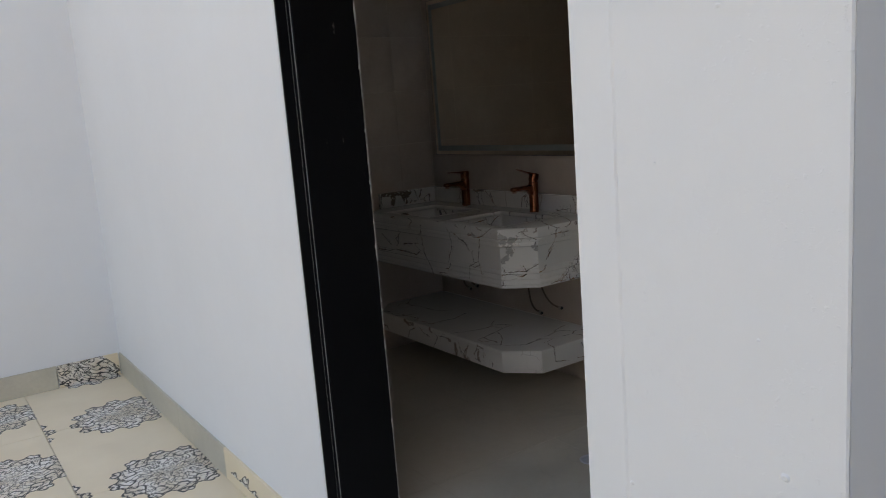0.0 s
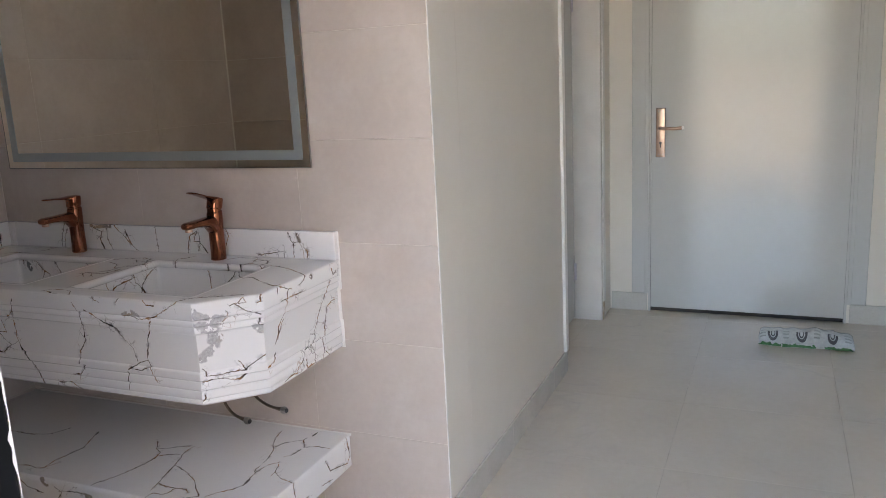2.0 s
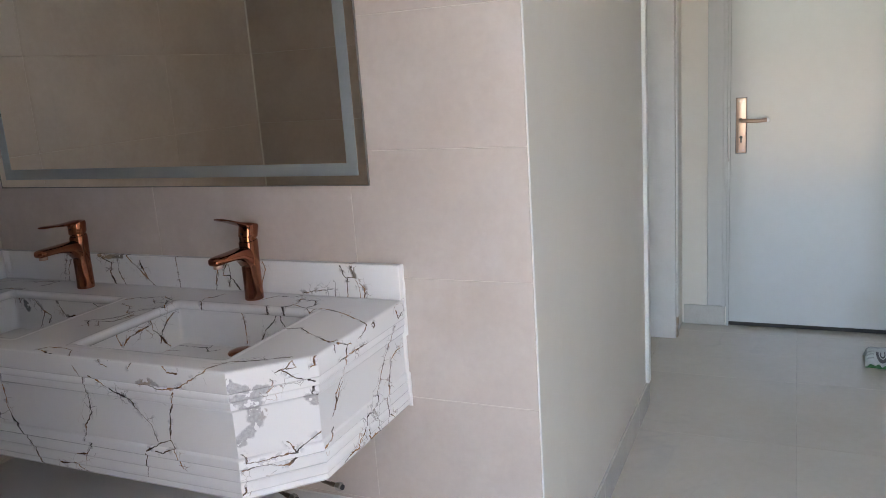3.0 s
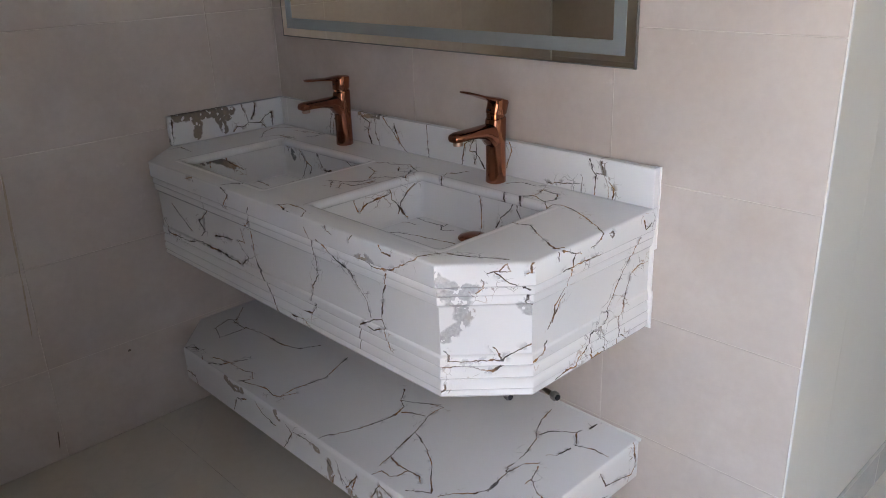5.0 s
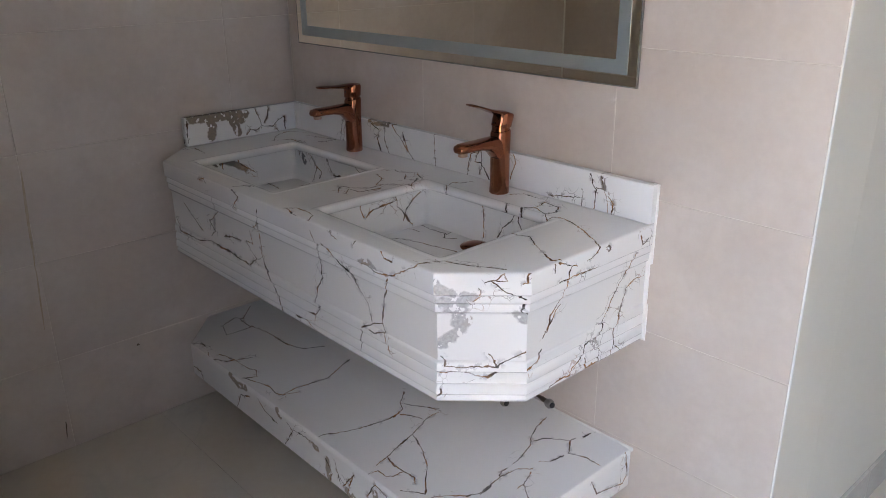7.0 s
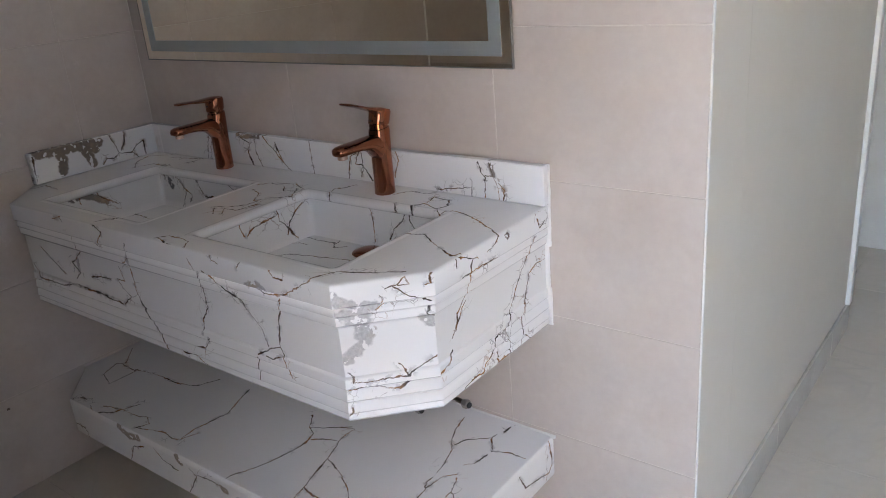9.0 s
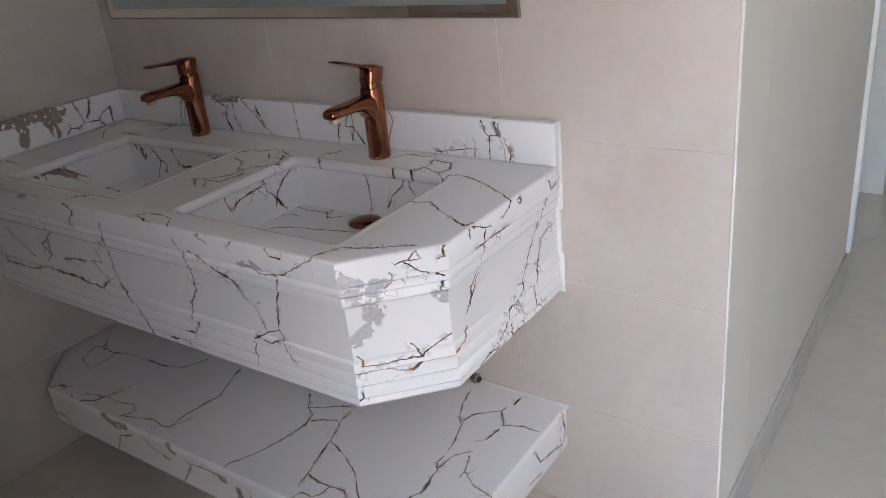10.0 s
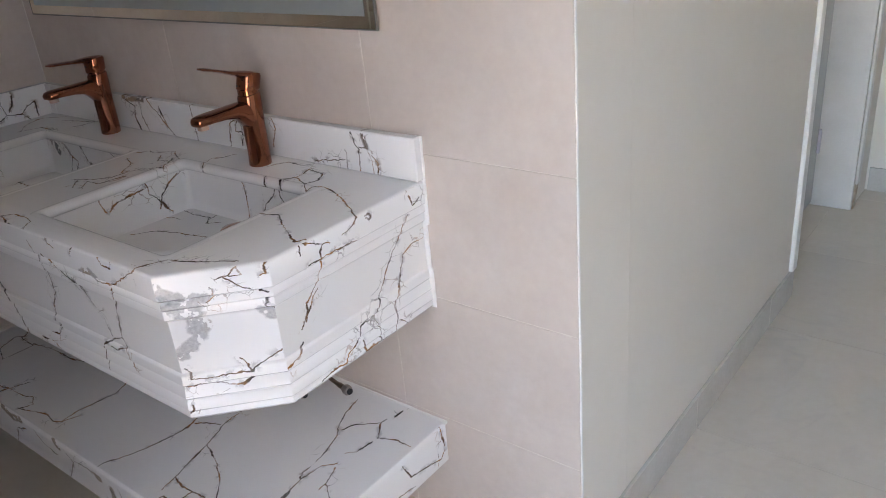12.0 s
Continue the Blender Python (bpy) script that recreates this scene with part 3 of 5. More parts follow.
def pimpled_render():
    """White outdoor paint over render, with crumbs and pits in patches."""
    m = mottled("rough_white_render", (0.80, 0.81, 0.83), (0.77, 0.78, 0.80), 1.1, 0.75, 0.01, 0.1)
    nt, b = m.node_tree, m.node_tree.nodes["Principled BSDF"]
    co = coords(nt)
    crumbs = calc(nt, "MULTIPLY", ramp(nt, noise_of(nt, co, 120.0, 3, 0.6), (0.60, 0.0), (0.70, 1.0)), ramp(nt, noise_of(nt, co, 7.0, 4, 0.65), (0.50, 0.0), (0.60, 1.0)))
    bump(nt, b, calc(nt, "ADD", crumbs, calc(nt, "MULTIPLY", noise_of(nt, co, 14.0, 4), 0.25)), 0.32, 0.004)
    return m


ROUGH_PAINT = pimpled_render()
CEILING_PAINT = mottled("ceiling_paint", (0.85, 0.815, 0.75), (0.82, 0.785, 0.72), 1.0, 0.8, 0.01)
GLOSS_WHITE = mottled("glossy_white_door_paint", (0.63, 0.63, 0.605), (0.61, 0.61, 0.585), 1.4, 0.13, 0.01, 0.04, 0.02, 0.0006)
TRIM_WHITE = mottled("white_trim", (0.83, 0.815, 0.785), (0.78, 0.765, 0.735), 9.0, 0.35, 0.03)
TERRACE = medallion_tile("medallion_floor_tile")
MIRROR, _, _ = material("mirror_glass", (0.90, 0.86, 0.745), 0.015, 1.0)
FROST, _, _ = material("frosted_mirror_band", (0.42, 0.47, 0.47), 0.38, 0.6)
MIRROR_SIDE = mottled("mirror_side", (0.14, 0.13, 0.12), (0.2, 0.19, 0.17), 12.0, 0.4)
COPPER, cnt, cb = material("rose_copper", (0.31, 0.115, 0.063), 0.04, 1.0)
cnt.links.new(calc(cnt, "MULTIPLY_ADD", noise_of(cnt, coords(cnt), 30.0, 3), 0.06, 0.02), cb.inputs["Roughness"])
GOLD, _, _ = material("rose_gold_plate", (0.52, 0.36, 0.27), 0.34, 1.0)
STEEL, _, _ = material("braided_steel", (0.24, 0.19, 0.15), 0.35, 1.0)
BRASS, _, _ = material("dull_nickel", (0.40, 0.37, 0.34), 0.3, 1.0)
DARK, _, _ = material("dark_plastic", (0.02, 0.02, 0.022), 0.4)
GAP, _, _ = material("door_gap_shade", (0.05, 0.045, 0.04), 0.7)
CHROME, _, _ = material("satin_drain_metal", (0.60, 0.59, 0.66), 0.35, 0.15)


def black_timber():
    m, nt, b = material("chipped_black_paint", (0.008, 0.008, 0.01), 0.3)
    b.inputs["Specular IOR Level"].default_value = 0.22
    co = coords(nt)
    mp = node(nt, "Mapping")
    mp.inputs["Scale"].default_value = (1, 1, 0.18)
    nt.links.new(co, mp.inputs["Vector"])
    streak = ramp(nt, noise_of(nt, mp.outputs[0], 34.0, 6, 0.7), (0.67, 0.0), (0.71, 1.0))
    keep = ramp(nt, noise_of(nt, co, 3.5, 2), (0.5, 0.0), (0.62, 1.0))
    col = mix(nt, calc(nt, "MULTIPLY", calc(nt, "MULTIPLY", streak, keep), 0.5), (0.004, 0.004, 0.005), (0.30, 0.29, 0.28))
    nt.links.new(col, b.inputs["Base Color"])
    nt.links.new(calc(nt, "MULTIPLY_ADD", noise_of(nt, co, 6.0, 4), 0.3, 0.2), b.inputs["Roughness"])
    bump(nt, b, noise_of(nt, mp.outputs[0], 60.0, 4), 0.15, 0.001)
    return m


BLACK = black_timber()


# ---------- mesh helpers ----------
def box(bm, x0, x1, y0, y1, z0, z1, bevel=0.0, seg=1):
    vs = [bm.verts.new((x, y, z)) for x in (x0, x1) for y in (y0, y1) for z in (z0, z1)]
    fs = [bm.faces.new([vs[i] for i in q]) for q in
          ((0, 1, 3, 2), (4, 6, 7, 5), (0, 4, 5, 1), (2, 3, 7, 6), (0, 2, 6, 4), (1, 5, 7, 3))]
    if bevel:
        es = list({e for f in fs for e in f.edges})
        bmesh.ops.bevel(bm, geom=es, offset=bevel, segments=seg, profile=0.6, affect="EDGES")
    return bm


def boxes(*rows, bevel=0.0, seg=1):
    bm = bmesh.new()
    for r in rows:
        box(bm, *r, bevel=bevel, seg=seg)
    return bm


def mesh_of(name, bm, mat, smooth=False):
    bmesh.ops.recalc_face_normals(bm, faces=bm.faces)
    me = bpy.data.meshes.new(name)
    bm.to_mesh(me)
    bm.free()
    for mm in (mat if isinstance(mat, (list, tuple)) else [mat]):
        me.materials.append(mm)
    if smooth:
        me.polygons.foreach_set("use_smooth", [True] * len(me.polygons))
        me.set_sharp_from_angle(angle=radians(38))
    return me


def solid(name, bm, mat, label="", category="", kind="structure", smooth=False, group=""):
    return tagged(new(name, mesh_of(name, bm, mat, smooth)), label, category, group, kind)


def thing(name, at, label, category, group="", kind=""):
    e = new(name)
    e.empty_display_size = 0.05
    e.matrix_basis = Matrix.Translation(at)
    return tagged(e, label, category, group, kind)


def part(name, bm, mat, parent, label="", smooth=False):
    """One mesh, drawn in world places, as a part of parent."""
    ob = new(name, mesh_of(name, bm, mat, smooth))
    ob.parent = parent
    if parent.parent is None:
        ob.matrix_parent_inverse = parent.matrix_basis.inverted()
    return tagged(ob, label)


def turned(bm, profile, centre=(0, 0, 0), n=32, axis="Z"):
    """A turned solid from (radius, height) rows."""
    rings = []
    for rr, h in profile:
        ring = []
        for i in range(n):
            a = 2 * math.pi * i / n
            p = (rr * math.cos(a), rr * math.sin(a), h) if axis == "Z" else (rr * math.cos(a), h, rr * math.sin(a))
            ring.append(bm.verts.new(Vector(p) + Vector(centre)))
        rings.append(ring)
    for ra, rb in zip(rings, rings[1:]):
        for i in range(n):
            bm.faces.new((ra[i], ra[(i + 1) % n], rb[(i + 1) % n], rb[i]))
    bm.faces.new(rings[0])
    bm.faces.new(rings[-1])
    return bm


def loft(bm, sections):
    """Skin over closed sections with equal numbers of points."""
    rings = [[bm.verts.new(p) for p in s] for s in sections]
    n = len(rings[0])
    for ra, rb in zip(rings, rings[1:]):
        for i in range(n):
            bm.faces.new((ra[i], ra[(i + 1) % n], rb[(i + 1) % n], rb[i]))
    bm.faces.new(rings[0])
    bm.faces.new(rings[-1])
    return bm


def tube(bm, pts, radius, n=10):
    """A round tube along points."""
    rings = []
    for i, p in enumerate(pts):
        d = (Vector(pts[min(i + 1, len(pts) - 1)]) - Vector(pts[max(i - 1, 0)])).normalized()
        s = d.cross(Vector((0.3, 0.2, 1))).normalized()
        t = d.cross(s)
        rr = radius[i] if isinstance(radius, (list, tuple)) else radius
        rings.append([Vector(p) + rr * (math.cos(a) * s + math.sin(a) * t) for a in (2 * math.pi * k / n for k in range(n))])
    return loft(bm, rings)


def curve_pts(a, b, c, d, n=14):
    out = []
    for i in range(n + 1):
        u = i / n
        out.append(tuple((1 - u) ** 3 * a[k] + 3 * u * (1 - u) ** 2 * b[k] + 3 * u * u * (1 - u) * c[k] + u ** 3 * d[k] for k in range(3)))
    return out


# ---------- plan ----------
XE, XEO = 1.50, 1.812  # east wall, inner and outer face
YI, YO = -1.42, -1.70  # door wall, inner and outer face
YR = -1.725          # outer face of the pier beside the doorway
YN = 2.533           # end wall of the corridor
H = 2.75             # ceiling
DX0, DX1, DH = 0.036, 1.318, 2.15   # outer doorway
ZT = -0.142          # terrace floor

ground = solid("ground", boxes((-400, 400, -400, 400, -0.5, ZT - 0.03)), EARTH, "bare pale ground round the building", "ground")
floor = solid("floor", boxes((XW - 0.2, XE + 0.2, YI - 0.02, YN + 0.2, -0.2, -0.0009)), FLOOR_GROUT, "polished cream porcelain tiled floor", "floor")
ceiling = solid("ceiling", boxes((XW - 0.3, XEO, YO, YN + 0.3, H, H + 0.25)), CEILING_PAINT, "plain white painted ceiling", "ceiling")

wall_north = solid("wall_north", boxes((XW - 0.2, -0.006, 0.0011, 0.2, 0, H)), GROUT, "washroom wall clad in beige matt tiles", "wall")
wall_west = solid("wall_west", boxes((XW - 0.2, XW - 0.0011, YI, 0.0011, 0, H)), GROUT, "washroom side wall in beige matt tiles", "wall")
wall_south = solid("wall_south", boxes(
    (-3.05, DX0, YO, YI - 0.008, ZT, H + 0.25), (DX1, XEO, YR, YI - 0.008, ZT, H + 0.25), (DX0, DX1, YO, YI - 0.008, DH, H + 0.25)),
    WHITE_PAINT, "white rendered outer wall with a doorway", "wall")
wall_corridor = solid("wall_corridor", boxes((-0.195, 0, 0.2, 1.445, 0, H)), CREAM_PAINT, "smooth cream painted corridor wall", "wall")
wall_corner = solid("wall_corner", boxes((-0.006, 0, 0.002, 0.1995, 0, H)), CREAM_PAINT, "cream painted end of the corridor wall", "wall")
wall_far = solid("wall_far", boxes((-0.195, 0, 2.285, YN, 0, H)), CREAM_PAINT, "short cream painted wall beyond the side door", "wall")
wall_lintel = solid("wall_lintel", boxes((-0.195, 0, 1.4455, 2.2845, 2.08, H)), CREAM_PAINT, "cream painted lintel over the side door", "wall")
wall_end = solid("wall_end", boxes(
    (-0.19, 0.222, YN, YN + 0.2, 0, H), (1.257, XE + 0.1, YN, YN + 0.2, 0, H), (0.222, 1.257, YN, YN + 0.2, 2.10, H)),
    CREAM_PAINT, "cream painted end wall of the corridor", "wall")
wall_outer = solid("wall_outer", boxes((XEO - 0.06, XEO, YI - 0.0075, YN + 0.2, ZT, H + 0.25)), WHITE_PAINT, "white painted outer side wall of the house", "wall")
wall_east = solid("wall_east", boxes((XE, XEO - 0.061, YI - 0.008, 1.43, ZT, H + 0.25), (XE, XEO - 0.061, 2.25, YN + 0.2, ZT, H + 0.25), (XE, XEO - 0.061, 1.43, 2.25, 2.07, H + 0.25)), CREAM_PAINT, "cream painted corridor wall", "wall")
wall_inner = solid("wall_inner", boxes((-0.45, -0.25, 0.2, YN + 0.4, -0.2, H), (-0.25, XEO + 0.3, YN + 0.25, YN + 0.4, -0.2, H), (XEO + 0.05, XEO + 0.2, 1.2, YN + 0.25, -0.2, H)), CREAM_PAINT, "plain walls of the rooms behind the doors", "wall")
# unseen block added above the roof to keep sun off the terrace
wall_upper = solid("wall_upper", boxes((-3.25, XEO, YO, YN + 3.0, H + 0.2505, 5.3)), WHITE_PAINT, "unseen white block over the house, added to shade the terrace", "wall")
# unseen wall added to block low eastern light and bounce some back
wall_boundary = solid("wall_boundary", boxes((3.15, 3.35, -9.0, 8.0, ZT, 6.2)), WHITE_PAINT, "unseen plain white wall, added to limit the light from the east", "wall")
# another added wall, out of view, whose shadow covers the strip beside the house
wall_passage = solid("wall_passage", boxes((XEO + 0.001, 3.149, 0.6, 0.8, ZT, 6.2)), WHITE_PAINT, "unseen plain white wall, added to shade the strip beside the house", "wall")
wall_terrace = solid("wall_terrace", boxes((-3.25, -3.05, -7.0, YI, ZT, 3.0)), WHITE_PAINT, "white painted terrace side wall", "wall")


# ---------- doorway, doors and trim ----------
YJ = YI - 0.0095


def door_lining():
    t = thing("door_1", (0, YI, 0), "empty outer doorway with a chipped black painted timber lining", "door frame", kind="structure")
    part("jamb", boxes((DX0 - 0.03, DX0 + 0.004, YO + 0.002, -1.662, ZT, DH), bevel=0.003, seg=2), BLACK, t)
    part("bead", boxes((DX0 - 0.03, DX0 + 0.001, -1.661, -1.650, ZT, DH), bevel=0.003, seg=2), BLACK, t)
    part("door_stop", boxes((DX0 - 0.03, DX0 + 0.005, -1.649, YJ, ZT, DH), bevel=0.004, seg=2), BLACK, t)
    part("jamb", boxes((DX1 - 0.027, DX1 + 0.03, YR + 0.045, -1.62, ZT, DH), bevel=0.003, seg=2), BLACK, t)
    part("door_stop", boxes((DX1 - 0.046, DX1 + 0.03, -1.619, YJ, ZT, DH), bevel=0.004, seg=2), BLACK, t)
    part("head", boxes((DX0 + 0.006, DX1 - 0.047, -1.655, YJ, DH - 0.04, DH), bevel=0.004), BLACK, t)
    # worn pale edge where the lining meets the wall tiles
    bm = bmesh.new()
    z, rows = ZT, []
    while z < DH:
        w = 0.0012 + 0.006 * noise.noise((0, 0, z * 13)) + 0.005 * noise.noise((3, 0, z * 60))
        w = max(w, 0.0003)
        rows.append([(DX0 + 0.0045 - 0.6 * w, YJ + 0.0008, z), (DX0 + 0.0056, YJ - w, z), (DX0 + 0.0056, YJ + 0.0008, z), (DX0 + 0.001, YJ + 0.0008, z)])
        z += 0.006
    loft(bm, rows)
    part("worn_edge", bm, TRIM_WHITE, t, "flaked white paint edge")
    part("threshold", boxes((DX0, DX1, YO - 0.012, YI + 0.004, ZT - 0.02, -0.001), bevel=0.004), BASE_TILE, t, "pale stone sill")


door_lining()


def corridor_door():
    t = thing("door_2", (0.74, YN, 0), "closed glossy white flush door with rose gold handle", "door", kind="structure")
    part("leaf", boxes((0.234, 1.248, YN + 0.0, YN + 0.045, 0.022, 2.085), bevel=0.002), GLOSS_WHITE, t)
    # dark box in the gap under the leaf, coloured as its shade
    part("gap_shade", boxes((0.236, 1.246, YN + 0.01, YN + 0.05, 0.0, 0.020)), GAP, t, "dark strip for the shaded gap under the door")
    for x0, x1 in ((0.128, 0.222), (1.259, 1.35)):
        inner = x1 if x0 < 0.5 else x0
        s = -1 if x0 < 0.5 else 1
        z0 = 0.106
        bm = boxes((x0, x1, YN - 0.014, YN - 0.0005, z0, 2.18), bevel=0.003)
        box(bm, min(inner, inner + s * 0.02), max(inner, inner + s * 0.02), YN - 0.022, YN - 0.014, z0, 2.12, bevel=0.002)
        part("casing", bm, GLOSS_WHITE, t)
        part("jamb", boxes((min(inner, inner - s * 0.012), max(inner, inner - s * 0.012), YN - 0.012, YN + 0.14, 0, 2.10)), GLOSS_WHITE, t)
    part("casing", boxes((0.128, 1.35, YN - 0.014, YN - 0.0005, 2.181, 2.27), bevel=0.003), GLOSS_WHITE, t)
    part("jamb", boxes((0.235, 1.246, YN - 0.012, YN + 0.14, 2.088, 2.10)), GLOSS_WHITE, t)
    # handle: long plate, keyhole, lever and screws
    px, pz = 0.284, 0.900
    plate = part("handle_plate", boxes((px - 0.0235, px + 0.0235, YN - 0.008, YN, pz, pz + 0.268), bevel=0.004, seg=2), GOLD, t, "rose gold long plate", True)
    lever = part("lever", tube(bmesh.new(), [(px, YN - 0.004, pz + 0.16), (px, YN - 0.03, pz + 0.16), (px + 0.006, YN - 0.045, pz + 0.16), (px + 0.03, YN - 0.05, pz + 0.16),
                                     (px + 0.08, YN - 0.05, pz + 0.158), (px + 0.118, YN - 0.048, pz + 0.162)], [0.011, 0.010, 0.010, 0.009, 0.009, 0.010], 12), GOLD, t, "rose gold lever", True)
    part("tip", turned(bmesh.new(), [(0.006, -0.004), (0.0105, -0.002), (0.0105, 0.002), (0.006, 0.004)], (px + 0.121, YN - 0.049, pz + 0.162), 16, "Y"), TRIM_WHITE, lever, "pale lever tip")
    bm = turned(bmesh.new(), [(0.0075, -0.0095), (0.0075, -0.004)], (px, YN, pz + 0.078), 16, "Y")
    box(bm, px - 0.0035, px + 0.0035, YN - 0.0095, YN - 0.004, pz + 0.052, pz + 0.074)
    part("keyhole", bm, DARK, plate)
    # dark sheet a little larger than the plate draws its shadow outline
    part("plate_shadow", boxes((px - 0.026, px + 0.026, YN - 0.003, YN - 0.0003, pz - 0.0025, pz + 0.2705), bevel=0.001), DARK, t, "dark shadow edge behind the plate")
    part("strike", boxes((0.226, 0.230, YN - 0.0235, YN - 0.0222, 0.86, 1.13)), BRASS, t, "dull metal strike line")
    for dz in (0.014, 0.254):
        for dx in (-0.011, 0.011):
            part("screw", turned(bmesh.new(), [(0.003, -0.0098), (0.0036, -0.006)], (px + dx, YN, pz + dz), 10, "Y"), BRASS, plate)


corridor_door()


def side_door():
    t = thing("door_3", (-0.1, 1.86, 0), "white side door set deep in a white lined opening", "door", kind="structure")
    part("leaf", boxes((-0.19, -0.15, 1.462, 2.27, 0.012, 2.06), bevel=0.002), GLOSS_WHITE, t)
    part("jamb", boxes((-0.194, 0.003, 2.268, 2.2845, 0.0, 2.078), bevel=0.002), TRIM_WHITE, t)
    part("jamb", boxes((-0.194, 0.003, 1.4455, 1.461, 0.0, 2.078), bevel=0.002), TRIM_WHITE, t)
    part("head", boxes((-0.194, 0.003, 1.461, 2.268, 2.064, 2.079), bevel=0.002), TRIM_WHITE, t)
    part("casing", boxes((0.0005, 0.016, 1.40, 1.445, 0.107, 2.15), bevel=0.004, seg=2), TRIM_WHITE, t)
    part("casing", boxes((0.0035, 0.014, 2.2855, 2.33, 0.107, 2.15), bevel=0.003), TRIM_WHITE, t)
    part("casing", boxes((0.0005, 0.014, 1.4455, 2.285, 2.081, 2.15), bevel=0.003), TRIM_WHITE, t)
    part("worn_foot", boxes((0.0035, 0.011, 2.287, 2.322, 0.0, 0.106), bevel=0.003), mottled("bare_worn_timber", (0.42, 0.27, 0.14), (0.7, 0.66, 0.58), 30.0, 0.7), t, "bare worn timber foot")
    for z in (0.28, 1.75):
        part("hinge", turned(bmesh.new(), [(0.006, -0.05), (0.007, -0.045), (0.007, 0.045), (0.006, 0.05)], (-0.145, 2.262, z), 12), CHROME, t)


side_door()
east = thing("door_4", (XE, 1.9, 0), "closed white door in the cream wall", "door", kind="structure")
part("casing", boxes((XE - 0.014, XE - 0.0005, 2.25, 2.33, 0.0, 2.15), bevel=0.003), GLOSS_WHITE, east)
part("casing", boxes((XE - 0.014, XE - 0.0005, 1.35, 1.43, 0.0, 2.15), bevel=0.003), GLOSS_WHITE, east)
part("casing", boxes((XE - 0.014, XE - 0.0005, 1.431, 2.249, 2.07, 2.15), bevel=0.003), GLOSS_WHITE, east)
part("leaf", boxes((XE + 0.002, XE + 0.042, 1.431, 2.249, 0.01, 2.069), bevel=0.002), GLOSS_WHITE, east)


def skirting(name, rows, label, mat=None):
    t = thing(name, (rows[0][0], rows[0][2], 0), label, "skirting", kind="structure")
    for r in rows:
        part("skirting_tile", boxes(r, bevel=0.0015), mat or BASE_TILE, t)


skirting("baseboard", [(0.0005, 0.0095, 0.004, 0.598, 0, 0.104), (0.0005, 0.0095, 0.6, 1.199, 0, 0.104), (0.0005, 0.0095, 1.201, 1.446, 0, 0.104)],
         "grey polished tile skirting along the corridor wall")
skirting("baseboard", [(0.011, 0.215, YN - 0.0095, YN - 0.0005, 0, 0.104)], "short grey tile skirting beside the door")
skirting("baseboard", [(1.275, XE - 0.011, YN - 0.0095, YN - 0.0005, 0, 0.104)], "short grey tile skirting beside the door")
skirting("baseboard", [(XE - 0.0095, XE - 0.0005, -1.40 + 0.6 * i, -0.802 + 0.6 * i, 0, 0.104) for i in range(4)], "grey tile skirting on the cream wall")


def corner_bead():
    """White trim on the outer corner of the tiles, laid a little unevenly."""
    bm = bmesh.new()
    rows, z = [], 0.0
    while z <= H:
        w = 0.0008 + 0.002 * noise.noise((1, 2, z * 11)) + 0.0012 * noise.noise((5, 2, z * 45))
        w = max(w, 0.0002)
        o = 0.003 * noise.noise((9, 0, z * 2.2))
        rows.append([(-0.0012 - w + 0.6 * o, -0.0012, z), (0.0008 + o * 0.2, -0.002, z), (0.0016, 0.001 + o * 0.4, z), (-0.004, 0.006, z)])
        z += 0.02
    loft(bm, rows)
    solid("trim", bm, TRIM_WHITE, "uneven white grout bead on the tiled corner", "trim", smooth=True)


corner_bead()
solid("trim", boxes((XW + 0.0002, XW + 0.007, YI + 0.0002, YI + 0.007, 0.0, H), bevel=0.002), TRIM_WHITE, "white grout line in the tiled corner", "trim")


# ---------- washstand ----------
ZTOP = 0.857
POLY = [(-0.334, -0.0005), (-0.334, -0.396), (-0.461, -0.526), (-1.618, -0.526), (XW + 0.002, -0.40), (XW + 0.002, -0.0005)]


def inset(poly, d):
    """The open outline moved inwards by d; its ends stay on the walls."""
    pts = [Vector(p) for p in poly]
    nrm = []
    for a, b in zip(pts, pts[1:]):
        e = (b - a).normalized()
        nrm.append(Vector((e.y, -e.x)))
    out = []
    for i, p in enumerate(pts):
        if i == 0:
            q = p + nrm[0] * d
        elif i == len(pts) - 1:
            q = p.copy()
        else:
            n0, n1 = nrm[i - 1], nrm[i]
            q = p + (n0 + n1) / (1 + n0.dot(n1)) * d
        out.append((q.x, min(q.y, -0.0005)))
    out[-1] = (poly[-1][0], -0.0005)
    out[-2] = (poly[-1][0], min(out[-2][1] + 0.0, -0.01))
    return out


def skirt_surface(bm, poly, rows, closed_top=True, closed_bottom=True):
    loops = [[bm.verts.new((x, y, z)) for x, y in inset(poly, d)] for z, d in rows]
    for a, b in zip(loops, loops[1:]):
        for i in range(len(poly)):
            j = (i + 1) % len(poly)
            bm.faces.new((a[i], a[j], b[j], b[i]))
    if closed_top:
        bm.faces.new(loops[0])
    if closed_bottom:
        bm.faces.new(loops[-1])
    return bm


def by_side(bm, first=0):
    """Slots: front, chamfered corner and end; level faces keep slot 0 when first is 1."""
    for f in bm.faces:
        f.normal_update()
        c = f.calc_center_median()
        if first and abs(f.normal.z) > 0.8:
            continue
        f.material_index = first + (2 if c.y > -0.39 and c.x > -0.4 else (1 if c.x > -0.46 and c.y < -0.39 else 0))


